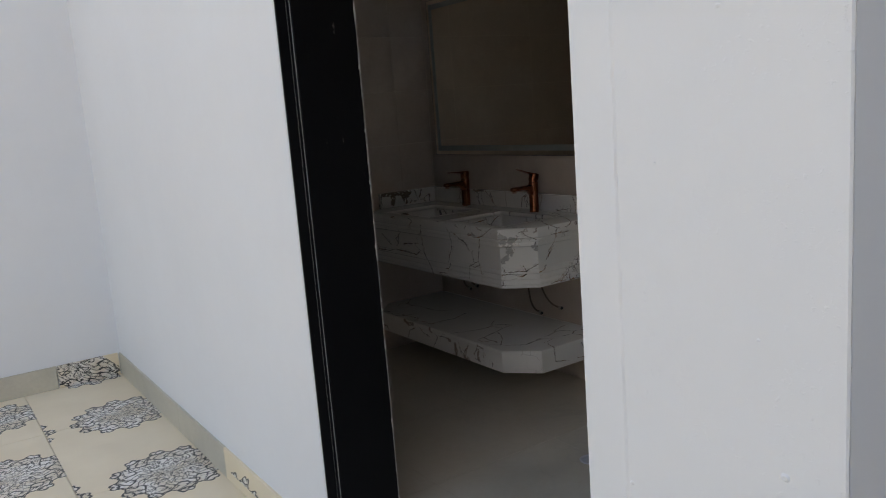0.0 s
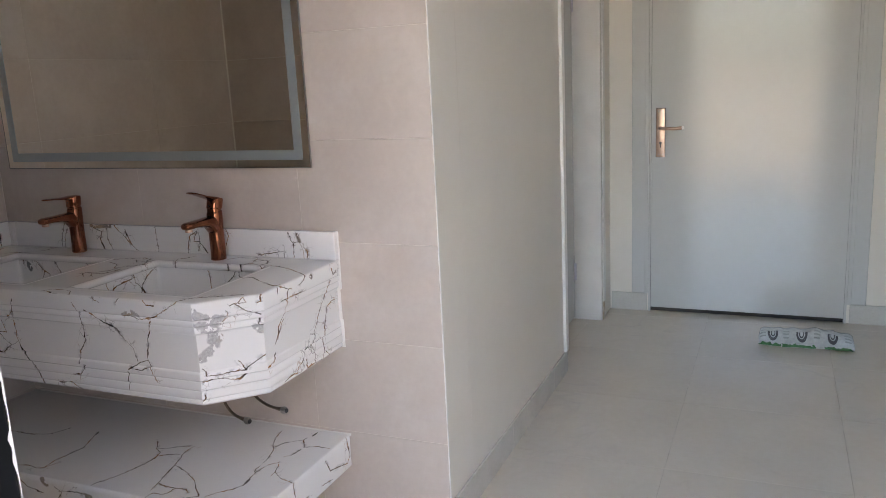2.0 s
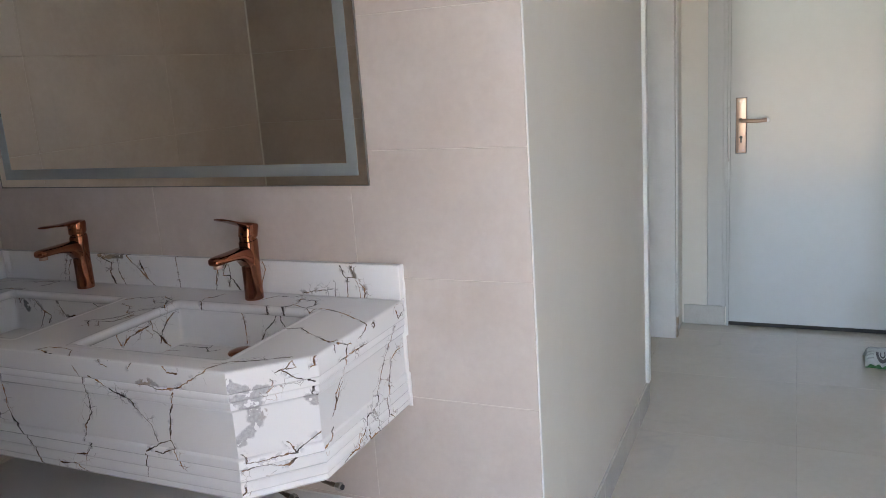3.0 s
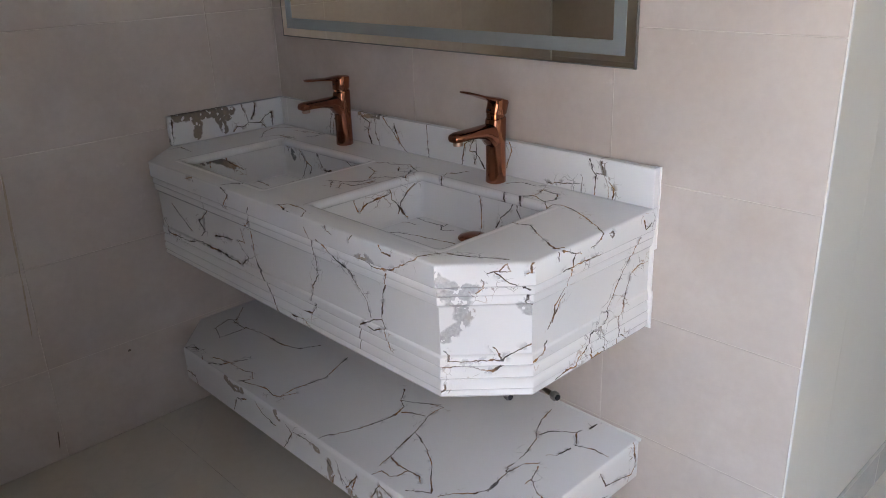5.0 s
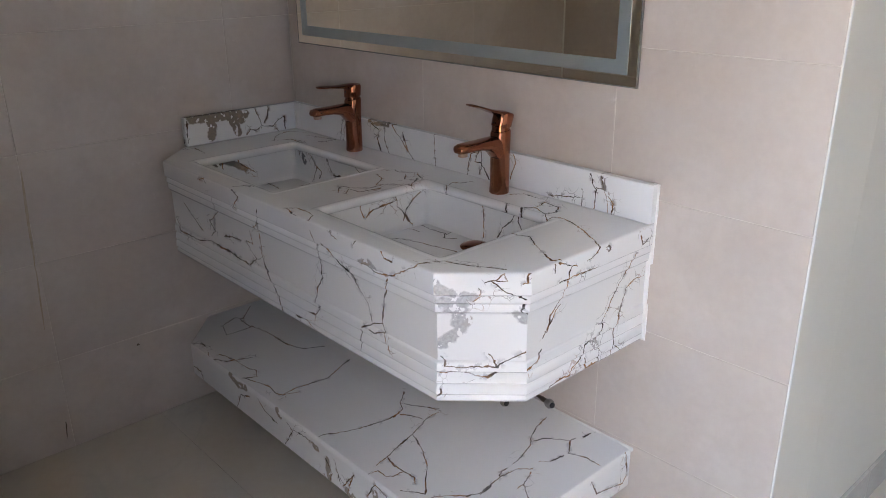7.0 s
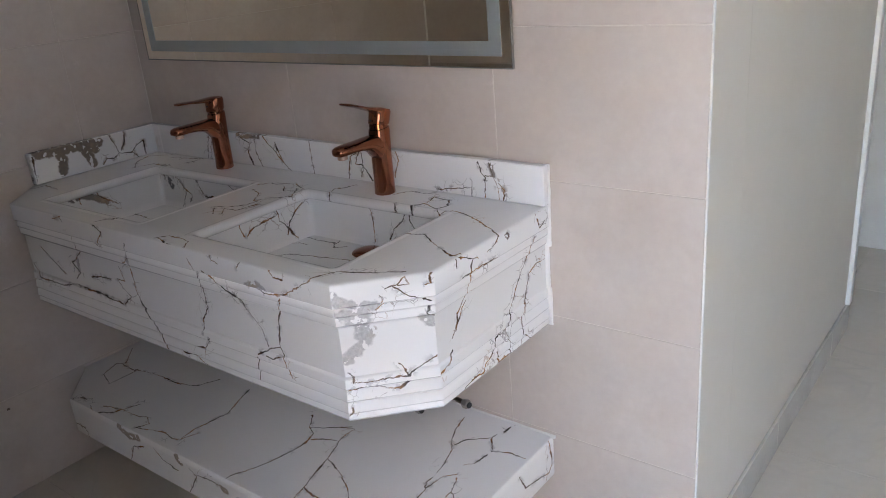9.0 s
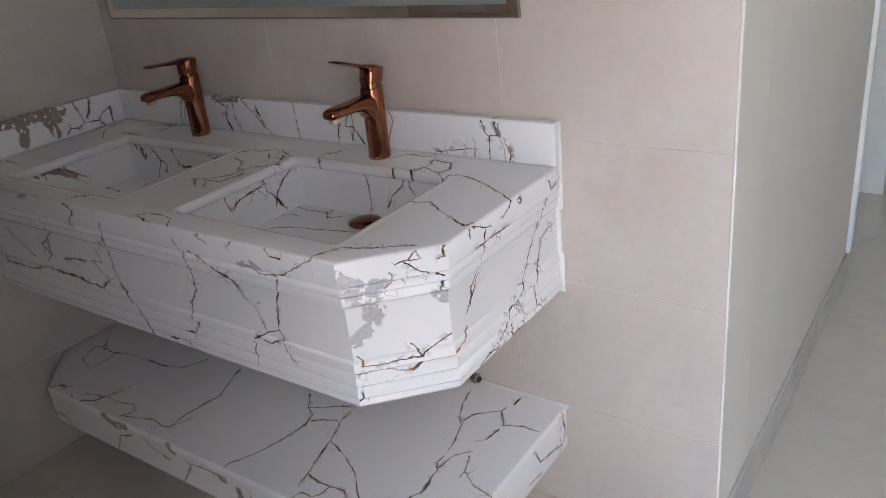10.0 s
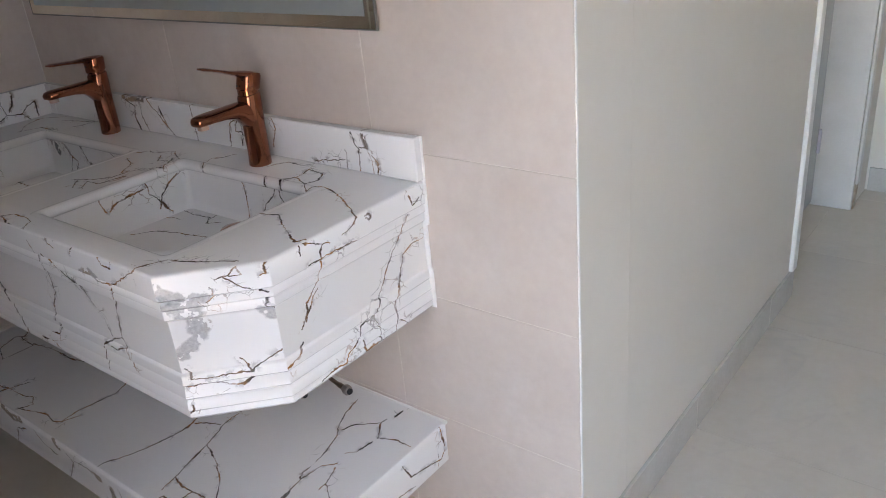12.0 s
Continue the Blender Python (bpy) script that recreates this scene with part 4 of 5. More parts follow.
def rim(x0, x1, y0, y1, r, z, n=5):
    """Rounded rectangle, anticlockwise from the front-right corner."""
    pts = []
    for cx, cy, a0 in ((x1 - r, y0 + r, -90), (x1 - r, y1 - r, 0), (x0 + r, y1 - r, 90), (x0 + r, y0 + r, 180)):
        for k in range(n):
            a = radians(a0 + 90 * k / (n - 1))
            pts.append((cx + r * math.cos(a), cy + r * math.sin(a), z))
    return pts


BASINS = ((-0.928, -0.506, -0.468, -0.132), (-1.54, -1.115, -0.468, -0.138))


def washstand():
    t = thing("washstand", (-1.03, -0.001, 0.58), "wall-hung double washstand in veined white stone", "washbasin")
    # counter: top plate with two openings, made as a grid of the outline and the rims
    bm = bmesh.new()
    rows = [(ZTOP - 0.0005, 0.006), (ZTOP - 0.0025, 0.0022), (ZTOP - 0.006, 0.0), (ZTOP - 0.046, 0.0), (ZTOP - 0.049, 0.003)]
    skirt_surface(bm, POLY, rows, False, False)
    top = [v for v in bm.verts if abs(v.co.z - (ZTOP - 0.0005)) < 1e-6]
    edges = [bm.edges.get((top[i], top[(i + 1) % len(top)])) or bm.edges.new((top[i], top[(i + 1) % len(top)])) for i in range(len(top))]
    for b in BASINS:
        vs = [bm.verts.new(p) for p in rim(*b, 0.014, ZTOP - 0.0005)]
        edges += [bm.edges.new((vs[i], vs[(i + 1) % len(vs)])) for i in range(len(vs))]
    bmesh.ops.triangle_fill(bm, use_beauty=True, use_dissolve=False, edges=edges, normal=(0, 0, 1))
    for f in [f for f in bm.faces if all(abs(v.co.z - (ZTOP - 0.0005)) < 1e-6 for v in f.verts)]:
        c = f.calc_center_median()
        if any(b[0] + 0.012 < c.x < b[1] - 0.012 and b[2] + 0.012 < c.y < b[3] - 0.012 for b in BASINS):
            bm.faces.remove(f)
    by_side(bm, 1)
    part("countertop", bm, [STONE_TOP] + STONE_APRON, t, smooth=True)
    # moulded apron
    bm = bmesh.new()
    prof = [(ZTOP - 0.0495, 0.006), (ZTOP - 0.052, 0.004), (ZTOP - 0.064, 0.003), (ZTOP - 0.068, 0.006), (ZTOP - 0.071, 0.005), (ZTOP - 0.084, 0.006),
            (ZTOP - 0.088, 0.010), (ZTOP - 0.092, 0.012), (0.667, 0.013), (0.664, 0.010), (0.660, 0.009), (0.645, 0.008), (0.641, 0.012), (0.636, 0.009),
            (0.620, 0.007), (0.616, 0.010), (0.611, 0.007), (0.596, 0.006), (0.592, 0.009), (0.588, 0.007), (0.582, 0.007), (0.577, 0.011), (0.576, 0.02)]
    skirt_surface(bm, POLY, prof, False, False)
    by_side(bm)
    part("apron", bm, STONE_APRON, t, smooth=True)
    # bowls with thick rounded lips
    for b in BASINS:
        bm = bmesh.new()
        x0, x1, y0, y1 = b
        secs = []
        for d, z in ((-0.014, ZTOP - 0.0004), (-0.011, ZTOP + 0.001), (-0.005, ZTOP + 0.0012), (0.001, ZTOP - 0.001), (0.005, ZTOP - 0.006), (0.006, ZTOP - 0.012), (0.003, ZTOP - 0.018), (-0.002, ZTOP - 0.021), (-0.003, ZTOP - 0.03), (0.003, ZTOP - 0.092), (0.006, ZTOP - 0.099), (0.012, ZTOP - 0.101)):
            secs.append(rim(x0 + d, x1 - d, y0 + d, y1 - d, 0.014, z))
        rings = [[bm.verts.new(p) for p in s] for s in secs]
        n = len(rings[0])
        for ra, rb in zip(rings, rings[1:]):
            for i in range(n):
                bm.faces.new((ra[i], ra[(i + 1) % n], rb[(i + 1) % n], rb[i]))
        for v in rings[-1]:
            v.co.z -= 0.008 * (v.co.y - y0) / (y1 - y0)
        bm.faces.new(rings[-1])
        for f in bm.faces:
            f.normal_update()
            c = f.calc_center_median()
            if c.z < ZTOP - 0.024:
                f.material_index = 1 if abs(f.normal.x) > 0.7 and c.x < (x0 + x1) / 2 else 2 if abs(f.normal.y) > 0.7 and c.y > (y0 + y1) / 2 else 3
        part("basin", bm, BOWL_STONE if x1 > -1 else FAR_BOWL_STONE, t, smooth=True)
        cx, cy, cz = (x0 + x1) / 2 + 0.028, -0.192, ZTOP - 0.1065
        cap = turned(bmesh.new(), [(0.004, -0.02), (0.012, -0.018), (0.012, 0.004), (0.034, 0.006), (0.036, 0.009), (0.032, 0.013), (0.018, 0.0165), (0.002, 0.0175)], (cx, cy, cz), 28)
        part("drain_cap", cap, COPPER, t, "polished copper pop-up waste cap", True)
    # upstands
    zs = 0.945
    part("upstand", boxes((-1.68, -0.333, -0.021, -0.0008, ZTOP + 0.0008, zs), bevel=0.002), STONE_UPSTAND, t)
    part("upstand", boxes((XW + 0.002, XW + 0.024, -0.405, -0.0008, ZTOP + 0.0008, zs), bevel=0.002), STONE_RETURN, t)
    part("upstand", boxes((XW + 0.0245, -1.6805, -0.021, -0.0008, ZTOP + 0.0008, zs), bevel=0.001), MARBLE, t)
    # silicone bead where the stone meets the tiled wall, a little uneven
    bm, rows, z = bmesh.new(), [], 0.577
    while z <= zs + 0.001:
        w = 0.0035 + 0.0016 * noise.noise((4, 4, z * 40)) - 0.006 * (0.0 if z > ZTOP - 0.092 else 1.0) * (1.0 if z > 0.667 else 0.4)
        x = -0.334 + (0.001 if z > ZTOP else 0.0)
        rows.append([(x - 0.012, -0.0004, z), (x + w, -0.0004, z), (x + w - 0.001, -0.0035, z), (x - 0.012, -0.0035, z)])
        z += 0.004
    loft(bm, rows)
    part("silicone_bead", bm, TRIM_WHITE, t, "white silicone bead along the wall", True)
    # plain underside, set up behind the apron
    bm = bmesh.new()
    pts = inset(POLY, 0.025)
    loft(bm, [[(x, y, 0.66) for x, y in pts], [(x, y, 0.70) for x, y in pts]])
    part("underside", bm, GROUT, t, "raw underside board")
    return t


washstand()


def stone_shelf():
    poly = [(-0.345, -0.0005), (-0.345, -0.402), (-0.488, -0.525), (-1.60, -0.525), (XW + 0.002, -0.40), (XW + 0.002, -0.0005)]
    z = 0.281
    t = thing("stone_shelf", (-1.03, -0.001, 0.181), "thick floating wall shelf in veined white stone below the washstand", "shelf")
    bm = skirt_surface(bmesh.new(), poly, [(z, 0.007), (z - 0.0025, 0.002), (z - 0.007, 0.0), (z - 0.02, 0.0)])
    by_side(bm, 1)
    part("slab", bm, [STONE_SHELF] + STONE_SHELF_EDGE, t, smooth=True)
    bm = skirt_surface(bmesh.new(), poly, [(z - 0.0202, 0.0), (0.176, 0.0), (0.171, 0.002), (0.169, 0.006)])
    by_side(bm)
    part("edge_band", bm, STONE_SHELF_EDGE, t, smooth=True)
    bm, rows, x = bmesh.new(), [], -0.338
    while x > XW + 0.02:
        w = 0.0034 + 0.0018 * noise.noise((x * 30, 2, 2))
        rows.append([(x, -0.0004, z - 0.003), (x, -0.0004, z + w), (x, -0.7 * w, z + 0.8 * w), (x, -0.0035 - w, z - 0.003)])
        x -= 0.012
    loft(bm, rows)
    part("silicone_bead", bm, TRIM_WHITE, t, "white silicone bead along the wall", True)
    return t


stone_shelf()


def tap(at, lift):
    """Single-lever basin mixer: round body, flat straight spout, paddle lever raised by lift degrees."""
    t = thing("tap", at, "polished rose copper single-lever basin tap on the stone counter", "tap", "basin taps")
    ox, oy, oz = at
    turn = Matrix.Translation((ox, oy + 0.012, oz + 0.156)) @ Matrix.Rotation(radians(-lift), 4, "X") @ Matrix.Translation((-ox, -oy - 0.012, -oz - 0.156))

    def oval(c, rx, ry, n=24, tilt=0.0):
        return [(c[0] + rx * math.cos(2 * math.pi * k / n), c[1] + ry * math.sin(2 * math.pi * k / n),
                 c[2] + tilt * ry * math.sin(2 * math.pi * k / n)) for k in range(n)]
    # body
    bm = bmesh.new()
    secs = [oval((ox, oy, oz), 0.023, 0.023), oval((ox, oy, oz + 0.002), 0.0245, 0.0245), oval((ox, oy + 0.001, oz + 0.03), 0.0235, 0.0235), oval((ox, oy + 0.001, oz + 0.09), 0.0235, 0.0235),
            oval((ox, oy + 0.001, oz + 0.125), 0.0245, 0.025), oval((ox, oy + 0.002, oz + 0.150), 0.0243, 0.0243, tilt=0.14), oval((ox, oy + 0.002, oz + 0.1535), 0.0225, 0.0225, tilt=0.14)]
    loft(bm, secs)
    part("body", bm, COPPER, t, smooth=True)
    # spout, a flat oval arm that grows out of the body
    bm = bmesh.new()
    secs = []
    for u, w, h, zz in ((0.0, 0.021, 0.034, 0.108), (0.02, 0.022, 0.028, 0.114), (0.032, 0.022, 0.020, 0.1215), (0.048, 0.022, 0.0145, 0.1265), (0.075, 0.0225, 0.0115, 0.1285), (0.105, 0.0225, 0.0105, 0.129), (0.124, 0.0215, 0.0105, 0.1285), (0.136, 0.017, 0.0095, 0.1275), (0.1425, 0.009, 0.0055, 0.127), (0.1435, 0.004, 0.002, 0.127)):
        ring = []
        for k in range(20):
            a = 2 * math.pi * k / 20
            cx, sz = math.cos(a), math.sin(a)
            ring.append((ox + w * math.copysign(abs(cx) ** 0.7, cx), oy - u, oz + zz + h * math.copysign(abs(sz) ** 0.8, sz)))
        secs.append(ring)
    loft(bm, secs)
    part("spout", bm, COPPER, t, smooth=True)
    part("aerator", turned(bmesh.new(), [(0.0095, -0.004), (0.0112, -0.003), (0.0112, 0.006), (0.008, 0.008)], (ox, oy - 0.122, oz + 0.1135), 20), GOLD, t, "bright aerator ring", True)
    # neck and head
    bm = bmesh.new()
    loft(bm, [oval((ox, oy + 0.002, oz + 0.1545), 0.0215, 0.0215, tilt=0.14), oval((ox, oy + 0.002, oz + 0.172), 0.0215, 0.0215, tilt=0.08)])
    part("neck", bm, COPPER, t, smooth=True)
    bm = bmesh.new()
    loft(bm, [oval((ox, oy + 0.002, oz + 0.1585), 0.0225, 0.0225, tilt=0.14), oval((ox, oy + 0.002, oz + 0.161), 0.0243, 0.0243, tilt=0.14),
              oval((ox, oy + 0.003, oz + 0.188), 0.0245, 0.0250, tilt=0.02), oval((ox, oy + 0.003, oz + 0.193), 0.0225, 0.023, tilt=0.02), oval((ox, oy + 0.003, oz + 0.1945), 0.012, 0.012, tilt=0.02)])
    bmesh.ops.transform(bm, matrix=turn, verts=bm.verts)
    part("head", bm, COPPER, t, smooth=True)
    # lever, a thin paddle rising forwards
    bm = bmesh.new()
    secs = []
    for u, w, h, zz in ((-0.018, 0.013, 0.003, 0.192), (0.004, 0.0215, 0.0055, 0.191), (0.024, 0.0185, 0.0065, 0.189), (0.050, 0.0175, 0.0045, 0.190), (0.080, 0.0185, 0.0036, 0.1925), (0.102, 0.0185, 0.0034, 0.1935), (0.113, 0.014, 0.0030, 0.1935), (0.1175, 0.006, 0.0014, 0.1935)):
        ring = []
        for k in range(16):
            a = 2 * math.pi * k / 16
            ring.append((ox + w * math.cos(a), oy - u, oz + zz + h * math.copysign(abs(math.sin(a)) ** 0.7, math.sin(a))))
        secs.append(ring)
    loft(bm, secs)
    bmesh.ops.transform(bm, matrix=turn, verts=bm.verts)
    part("lever", bm, COPPER, t, smooth=True)
    part("index_dot", turned(bmesh.new(), [(0.002, -0.0006), (0.0024, 0.0004)], (ox, oy - 0.0226, oz + 0.174), 10, "Y"), DARK, t)
    return t


tap((-0.728, -0.072, ZTOP + 0.0006), 15)
tap((-1.325, -0.065, ZTOP + 0.0006), 1)


# ---------- mirror ----------
def wall_mirror():
    x0, x1, z0, z1, y = -1.658, -0.397, 1.141, 2.03, -0.018
    t = thing("wall_mirror", (-1.02, 0, z0), "large wall mirror with a frosted light band inside its edge", "mirror")
    part("back_box", boxes((x0 + 0.03, x1 - 0.03, y + 0.005, -0.0008, z0 + 0.03, z1 - 0.03)), MIRROR_SIDE, t)
    part("glass", boxes((x0, x1, y, y + 0.0048, z0, z1), bevel=0.0008), [MIRROR], t)
    a, b = 0.023, 0.053
    yy = y - 0.0006
    for r in ((x0 + a, x1 - a, yy, y - 0.0002, z0 + a, z0 + b), (x0 + a, x1 - a, yy, y - 0.0002, z1 - b, z1 - a),
              (x0 + a, x0 + b, yy, y - 0.0002, z0 + b, z1 - b), (x1 - b, x1 - a, yy, y - 0.0002, z0 + b, z1 - b)):
        part("frosted_band", boxes(r), FROST, t, "frosted glass light band")
    e = 0.0022
    for r in ((x0 - e, x1 + e, y - 0.0005, y + 0.006, z0 - e, z0), (x0 - e, x1 + e, y - 0.0005, y + 0.006, z1, z1 + e), (x0 - e, x0, y - 0.0005, y + 0.006, z0, z1), (x1, x1 + e, y - 0.0005, y + 0.006, z0, z1)):
        part("edge", boxes(r), MIRROR_SIDE, t)


wall_mirror()


# ---------- pipes under the washstand ----------
def supply_hose(a, b, c, d):
    t = thing("supply_hose", d, "braided steel supply hose hanging loose with its nut", "hose", "supply hoses")
    pts = curve_pts(a, b, c, d, 40)
    part("hose", tube(bmesh.new(), pts, [0.0044 + 0.0005 * (i % 2) for i in range(len(pts))], 10), STEEL, t, smooth=True)
    e = (Vector(d) - Vector(pts[-3])).normalized()
    p = Vector(d)
    part("ferrule", tube(bmesh.new(), [p - e * 0.004, p + e * 0.014], 0.0060, 12), STEEL, t, smooth=True)
    nut = part("nut", tube(bmesh.new(), [p + e * 0.014, p + e * 0.018, p + e * 0.030, p + e * 0.032], [0.0095, 0.0110, 0.0110, 0.0095], 6), BRASS, t)
    part("thread", tube(bmesh.new(), [p + e * 0.032, p + e * 0.035], 0.007, 12), DARK, nut)


supply_hose((-0.745, -0.13, 0.69), (-0.745, -0.13, 0.47), (-0.725, -0.15, 0.375), (-0.625, -0.17, 0.372))
supply_hose((-0.70, -0.11, 0.69), (-0.69, -0.11, 0.50), (-0.62, -0.13, 0.408), (-0.50, -0.15, 0.412))
supply_hose((-1.33, -0.13, 0.69), (-1.33, -0.13, 0.5), (-1.32, -0.14, 0.41), (-1.245, -0.15, 0.405))
supply_hose((-1.30, -0.11, 0.69), (-1.30, -0.11, 0.55), (-1.28, -0.13, 0.43), (-1.195, -0.14, 0.425))
for x in (-0.70, -1.31):
    t = thing("waste_pipe", (x, -0.205, 0.5), "short dark waste outlet under the basin", "pipe", "waste pipes")
    part("pipe", turned(bmesh.new(), [(0.016, 0.515), (0.017, 0.517), (0.017, 0.69), (0.016, 0.70)], (x, -0.205, 0), 20), DARK, t, smooth=True)
    part("collar", turned(bmesh.new(), [(0.021, 0.50), (0.024, 0.502), (0.024, 0.53), (0.021, 0.532)], (x, -0.205, 0), 20), DARK, t, smooth=True)


# ---------- floor drain ----------
def floor_drain(x, y):
    t = thing("floor_drain", (x, y, 0), "round pale metal floor drain cover in the tiled floor", "drain")
    part("ring", turned(bmesh.new(), [(0.043, 0.0), (0.045, 0.002), (0.042, 0.005), (0.035, 0.0045), (0.034, 0.001)], (x, y, 0), 40), CHROME, t, smooth=True)
    part("plug", turned(bmesh.new(), [(0.0335, 0.0012), (0.033, 0.0028), (0.022, 0.0022), (0.010, 0.0024), (0.002, 0.0034)], (x, y, 0), 40), CHROME, t, smooth=True)


floor_drain(0.185, -0.633)


# ---------- plastic pack on the corridor floor ----------
def plastic_pack():
    t = thing("plastic_pack", (1.05, 2.13, 0), "crumpled white and green printed plastic wrapper lying on the floor", "wrapper")
    film = mottled("wrapper_film", (0.56, 0.57, 0.56), (0.40, 0.42, 0.41), 26.0, 0.2, 0.05)
    green = mottled("green_print", (0.015, 0.10, 0.03), (0.05, 0.21, 0.06), 30.0, 0.3)
    grey, _, _ = material("grey_print", (0.06, 0.06, 0.065), 0.4)
    pale, _, _ = material("pale_grey_print", (0.30, 0.32, 0.31), 0.4)
    x0, x1, y0 = 0.836, 1.267, 2.045
    # side profile of the pack: steep front, rounded top, low back
    prof = ((0.0, 0.002), (0.006, 0.026), (0.016, 0.054), (0.030, 0.076), (0.050, 0.086), (0.085, 0.080), (0.120, 0.055), (0.150, 0.024), (0.168, 0.003))

    def surf(u, v):
        k = min(max(v, 0.0), 0.9999) * (len(prof) - 1)
        i = int(k)
        f = k - i
        dy, dz = (prof[i][n] + (prof[i + 1][n] - prof[i][n]) * f for n in (0, 1))
        x = x0 + (x1 - x0) * u
        end = max(0.0, math.sin(math.pi * min(1, max(0, u)))) ** 0.22
        dz = dz * (0.45 + 0.55 * end) * (1 + 0.30 * noise.noise((x * 17, 2, 5)))
        w = 0.010 * noise.noise((x * 26, v * 7, 1.0)) + 0.005 * noise.noise((x * 75, v * 17, 4.0))
        return Vector((x + 0.008 * noise.noise((x * 14, v * 4, 7)), y0 + dy - w + 0.018 * noise.noise((x * 11, 3, 2)), max(0.002, dz + 0.6 * w)))

    def sheet(u0, u1, v0, v1, nu, nv, lift, ragged=0.0):
        bm = bmesh.new()
        g = []
        for i in range(nu + 1):
            u = u0 + (u1 - u0) * i / nu
            top = v1 + ragged * noise.noise((u * 30, 1, 9))
            g.append([bm.verts.new(surf(u, v0 + (top - v0) * j / nv) + Vector((0, -lift, lift * 0.5))) for j in range(nv + 1)])
        for i in range(nu):
            for j in range(nv):
                bm.faces.new((g[i][j], g[i + 1][j], g[i + 1][j + 1], g[i][j + 1]))
        return bm
    part("film", sheet(0, 1, 0.0, 1, 60, 24, 0.0), film, t, "crumpled white film", True)
    for a, c in ((0.0, 0.24), (0.25, 0.62), (0.70, 0.99)):
        part("green_strip", sheet(a, c, 0.005, 0.075, 24, 3, 0.0015, 0.06), green, t)
    for u in (0.15, 0.46, 0.78):
        for wide, high, tone in ((0.058, 0.19, grey), (0.026, 0.09, grey)):
            bm = bmesh.new()
            seq = []
            for k in range(17):
                a = math.pi * (1 + k / 16)
                c, s = math.cos(a), -math.sin(a)
                seq.append([bm.verts.new(surf(u + q * c, 0.33 - g * s + (0.05 if k in (0, 16) else 0)) + Vector((0, -0.0022, 0.001)))
                            for q, g in ((wide, high), (wide * 0.6, high * 0.6))])
            for r0, r1 in zip(seq, seq[1:]):
                bm.faces.new((r0[0], r0[1], r1[1], r1[0]))
            part("arch_mark", bm, tone, t)
    for u in (0.04, 0.29, 0.61, 0.93):
        for v in (0.22, 0.30, 0.38):
            part("print_bar", sheet(u - 0.03, u + 0.035, v, v + 0.035, 6, 1, 0.002), pale, t)


plastic_pack()


# ---------- terrace ----------
def plaster_ridge():
    bm, rows, z = bmesh.new(), [], ZT
    while z <= 2.9:
        w = 0.004 + 0.004 * noise.noise((2, 7, z * 9)) + 0.003 * noise.noise((4, 1, z * 60))
        o = 0.004 * noise.noise((8, 3, z * 3)) + 0.002 * noise.noise((8, 9, z * 40))
        h = 0.008 + 0.004 * noise.noise((6, 6, z * 33))
        w, h = max(w, 0.001), max(h, 0.0065)
        rows.append([(1.417 + o - w, YR - 0.0003, z), (1.418 + o, YR - h, z), (1.420 + o + w, YR - 0.0055, z), (1.421 + o + w, YR - 0.0003, z)])
        z += 0.012
    loft(bm, rows)
    solid("trim", bm, ROUGH_PAINT, "cracked plaster ridge on the white outer wall", "trim", smooth=True)
    # small knocks in the render
    for x, z, r in ((1.722, 0.855, 0.009), (1.43, 0.74, 0.006), (1.62, 1.52, 0.005), (1.50, 1.30, 0.004), (1.68, 1.05, 0.004)):
        bm = bmesh.new()
        n = 9
        ring = [(x + r * (1 + 0.4 * noise.noise((x, z, k))) * math.cos(6.283 * k / n), z + 0.8 * r * math.sin(6.283 * k / n)) for k in range(n)]
        loft(bm, [[(a, YR - 0.0058, c) for a, c in ring], [(x + (a - x) * 0.5, YR - 0.0058 - 0.35 * r, z + (c - z) * 0.5) for a, c in ring]])
        solid("trim", bm, ROUGH_PAINT, "small plaster lump on the white outer wall", "plaster lump", smooth=True)


plaster_ridge()

solid("trim", boxes((1.419, 1.812, YR - 0.006, YR - 0.0003, ZT, 2.9), bevel=0.003), ROUGH_PAINT, "rough white render beside the doorway", "wall")
terrace = thing("pavement", (0, -3, ZT), "cream terrace tiles with printed black floral medallions", "pavement", kind="structure")
TILE_W, TILE_D = 0.91, 0.59


# ---------- wall and floor tiles ----------
def shared_tile(name, sx, sy, sz, mat, bev=0.0012):
    return mesh_of(name, boxes((-sx / 2, sx / 2, -sy / 2, sy / 2, -sz / 2, sz / 2), bevel=bev), mat)


def lay(name, mesh, parent, at):
    ob = new(name, mesh)
    ob.parent = parent
    ob.location = Vector(at) - parent.matrix_basis.translation
    return ob


def clad(parent, axis, plane, u_cuts, z_cuts, thick=0.008, gap=0.0013):
    """Tiles on a wall: axis is the wall's normal; u_cuts and z_cuts are the joints."""
    made = {}
    for u0, u1 in zip(u_cuts, u_cuts[1:]):
        for z0, z1 in zip(z_cuts, z_cuts[1:]):
            w, h = u1 - u0 - gap, z1 - z0 - gap
            key = (round(w, 4), round(h, 4))
            if key not in made:
                made[key] = shared_tile("tile", *((w, thick, h) if axis == "y" else (thick, w, h)), WALL_TILE)
            um, zm = (u0 + u1) / 2, (z0 + z1) / 2
            lay("tile", made[key], parent, (um, plane, zm) if axis == "y" else (plane, um, zm))


Z_CUTS = [0.0, 0.292, 0.60, 0.91, 1.22, 1.53, 1.84, 2.15, 2.46, H]
clad(wall_north, "y", 0.004, [XW, -1.086, -0.457, -0.0035], Z_CUTS)
clad(wall_west, "x", XW - 0.004, [YI, -0.87, -0.232, -0.001], Z_CUTS)
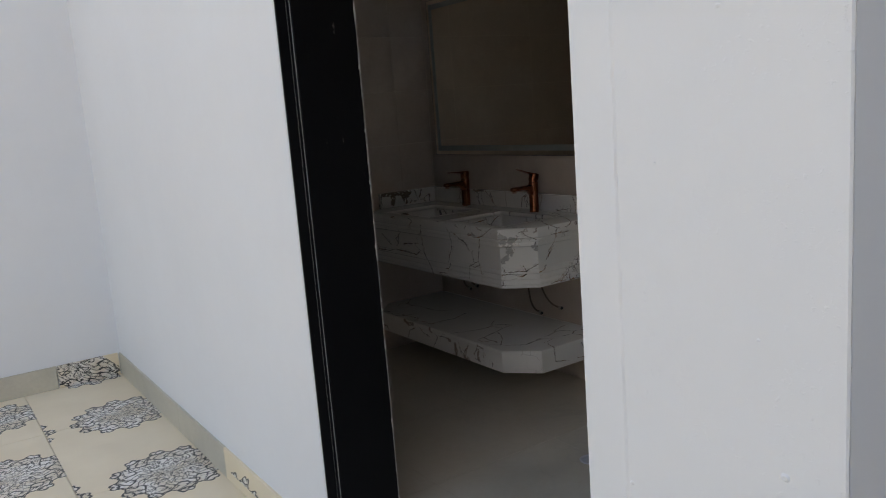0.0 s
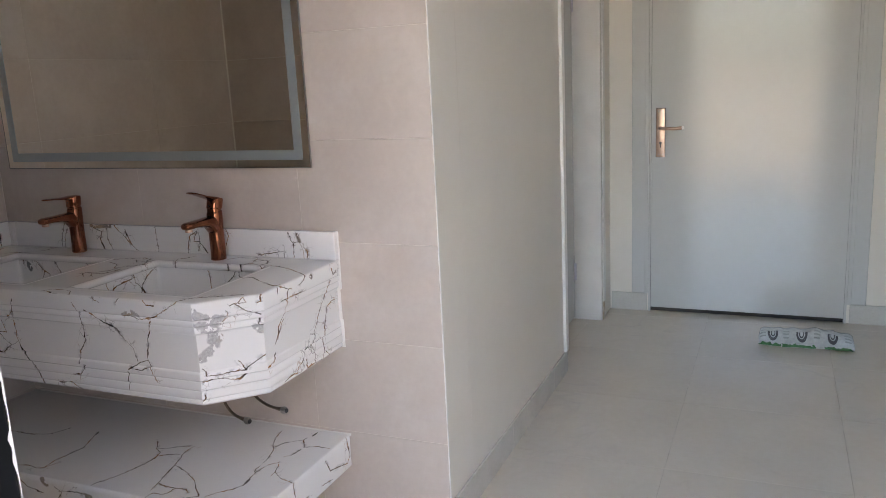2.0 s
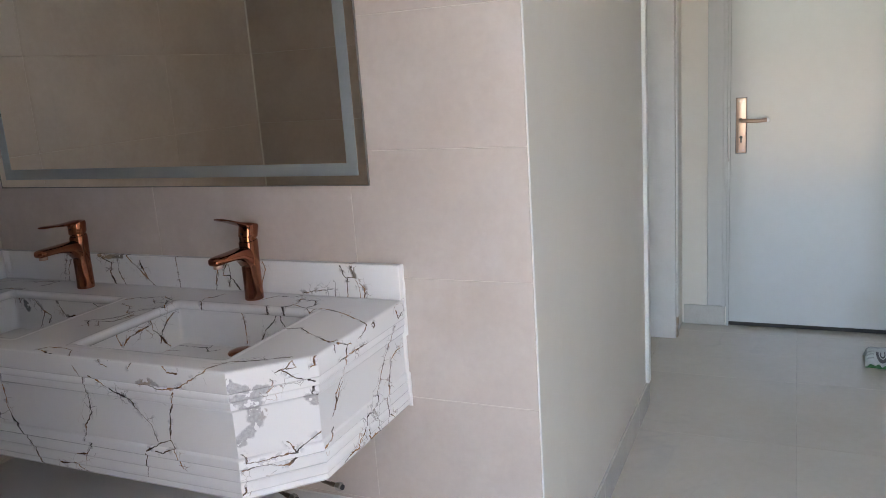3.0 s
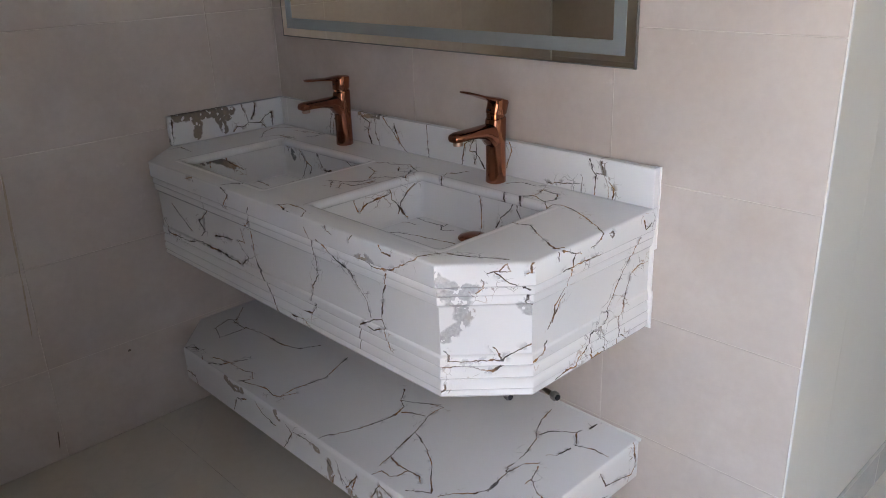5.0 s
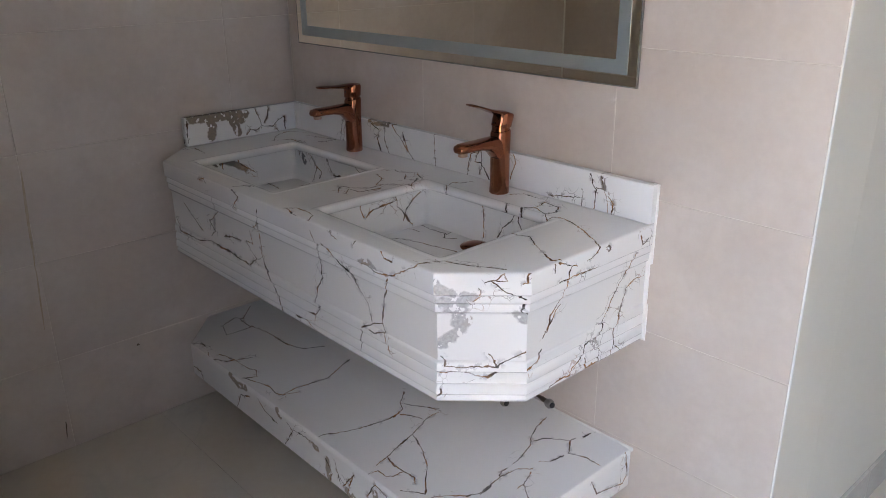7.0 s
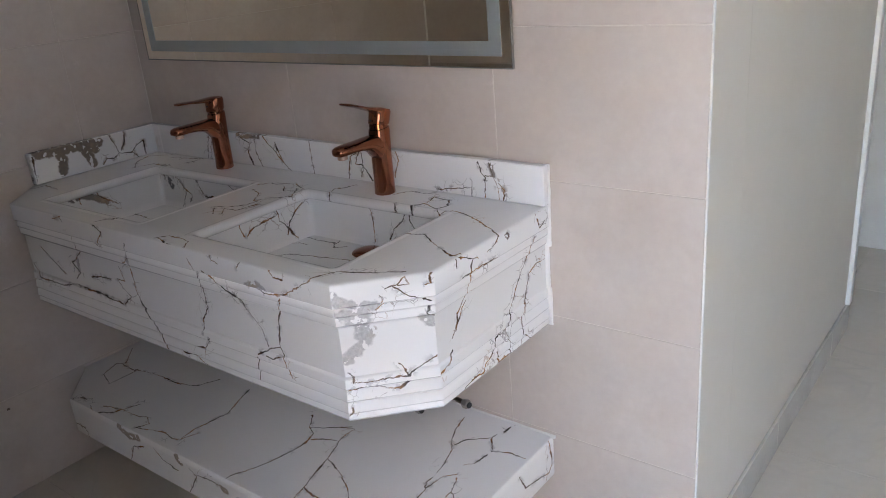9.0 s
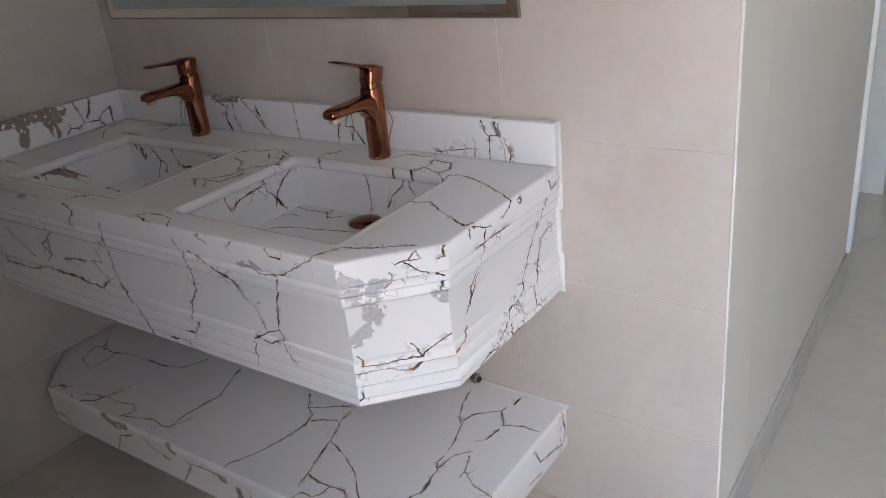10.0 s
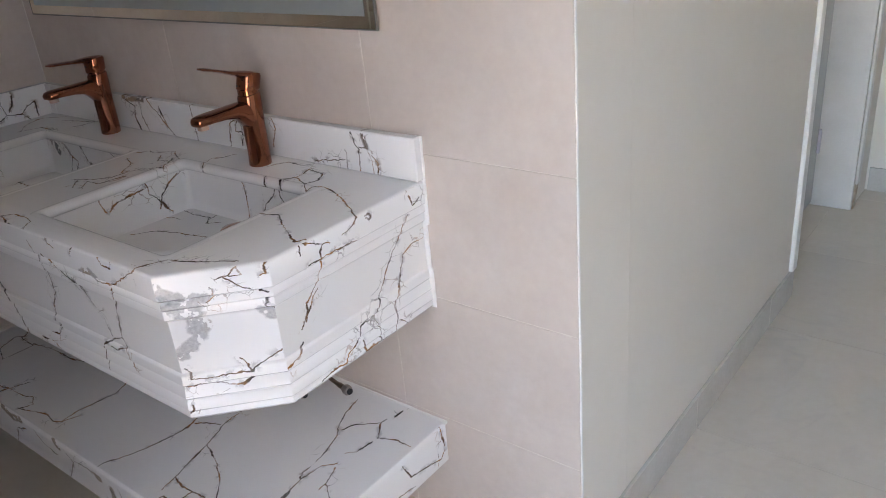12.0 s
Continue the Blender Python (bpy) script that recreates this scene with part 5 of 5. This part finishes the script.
clad(wall_south, "y", YI - 0.004, [XW, -1.08, -0.44, DX0 - 0.031], Z_CUTS)
for x0, x1 in ((XW, -0.67), (-0.67, -0.07), (-0.07, 0.562), (0.562, 1.16), (1.16, XE)):
    ys = [YI] + [-1.2 + 0.602 * k for k in range(0, 7)] + [YN]
    for y0, y1 in zip(ys, ys[1:]):
        me = shared_tile("floor_tile", x1 - x0 - 0.0014, y1 - y0 - 0.0014, 0.009, FLOOR_TILE, 0.0006)
        lay("floor_tile", me, floor, ((x0 + x1) / 2, (y0 + y1) / 2, -0.0045))
me = mesh_of("paving_tile", boxes((-0.481, 0.481, -0.3085, 0.3085, -0.02, 0), bevel=0.001), TERRACE)
for i in range(-1, 9):
    for j in range(0, 8):
        # each tile carries the print of its own place
        x, y = -1.7575 + 0.965 * i, -1.977 - 0.62 * j - 0.0001 * (i % 2)
        lay("paving_tile", me, terrace, (x, y, ZT))
PLAIN_SKIRT = mottled("plain_cream_skirting", (0.56, 0.52, 0.43), (0.50, 0.465, 0.385), 5.0, 0.4, 0.03)
ZS = 0.004
skirting("baseboard", [(a, b - 0.002, YO - 0.014, YO - 0.0005, ZT + 0.001, ZS) for a, b in ((-3.035, -2.43), (-2.43, -1.72), (-1.72, -1.01))], "plain cream tile skirting on the white terrace wall", PLAIN_SKIRT)
skirting("baseboard", [(a, b - 0.002, YO - 0.014, YO - 0.0005, ZT + 0.001, ZS) for a, b in ((-1.01, -0.41), (-0.41, 0.0))], "patterned cream tile skirting on the white terrace wall", TERRACE)
skirting("baseboard", [(-3.0495, -3.036, -2.085, -1.717, ZT + 0.001, ZS)], "short patterned tile skirting in the terrace corner", TERRACE)
skirting("baseboard", [(-3.0495, -3.036, -2.087 - 0.6 * (k + 1), -2.087 - 0.6 * k - 0.002, ZT + 0.001, ZS) for k in range(5)], "plain cream tile skirting on the terrace side wall", PLAIN_SKIRT)


# ---------- stains and scuffs on the washroom tiles ----------
RUST = mottled("rust_stain", (0.42, 0.32, 0.22), (0.52, 0.43, 0.34), 30.0, 0.6)
SCUFF = mottled("dark_scuff", (0.10, 0.07, 0.05), (0.22, 0.17, 0.13), 60.0, 0.6)


def smudge(name, y, z, w, h, lean, mat, seed):
    """A thin ragged mark on the side wall."""
    ring = []
    for k in range(16):
        a = 2 * math.pi * k / 16
        r = 1 + 0.5 * noise.noise((seed, math.cos(a) * 1.7, math.sin(a) * 1.7))
        dz = h * r * math.sin(a)
        ring.append((y + w * r * math.cos(a) + lean * dz, z + dz))
    bm = bmesh.new()
    loft(bm, [[(XW - 0.0002, u, v) for u, v in ring], [(XW + 0.0003, u, v) for u, v in ring]])
    part(name, bm, mat, wall_west)


smudge("stain", -0.874, 0.715, 0.0035, 0.13, 0.05, RUST, 1.0)
smudge("stain", -0.884, 0.50, 0.0025, 0.09, 0.05, RUST, 5.0)
smudge("scuff_mark", -0.886, 0.068, 0.0022, 0.032, 0.1, SCUFF, 2.0)
smudge("scuff_mark", -0.636, 0.263, 0.0045, 0.0035, 0.0, SCUFF, 3.0)
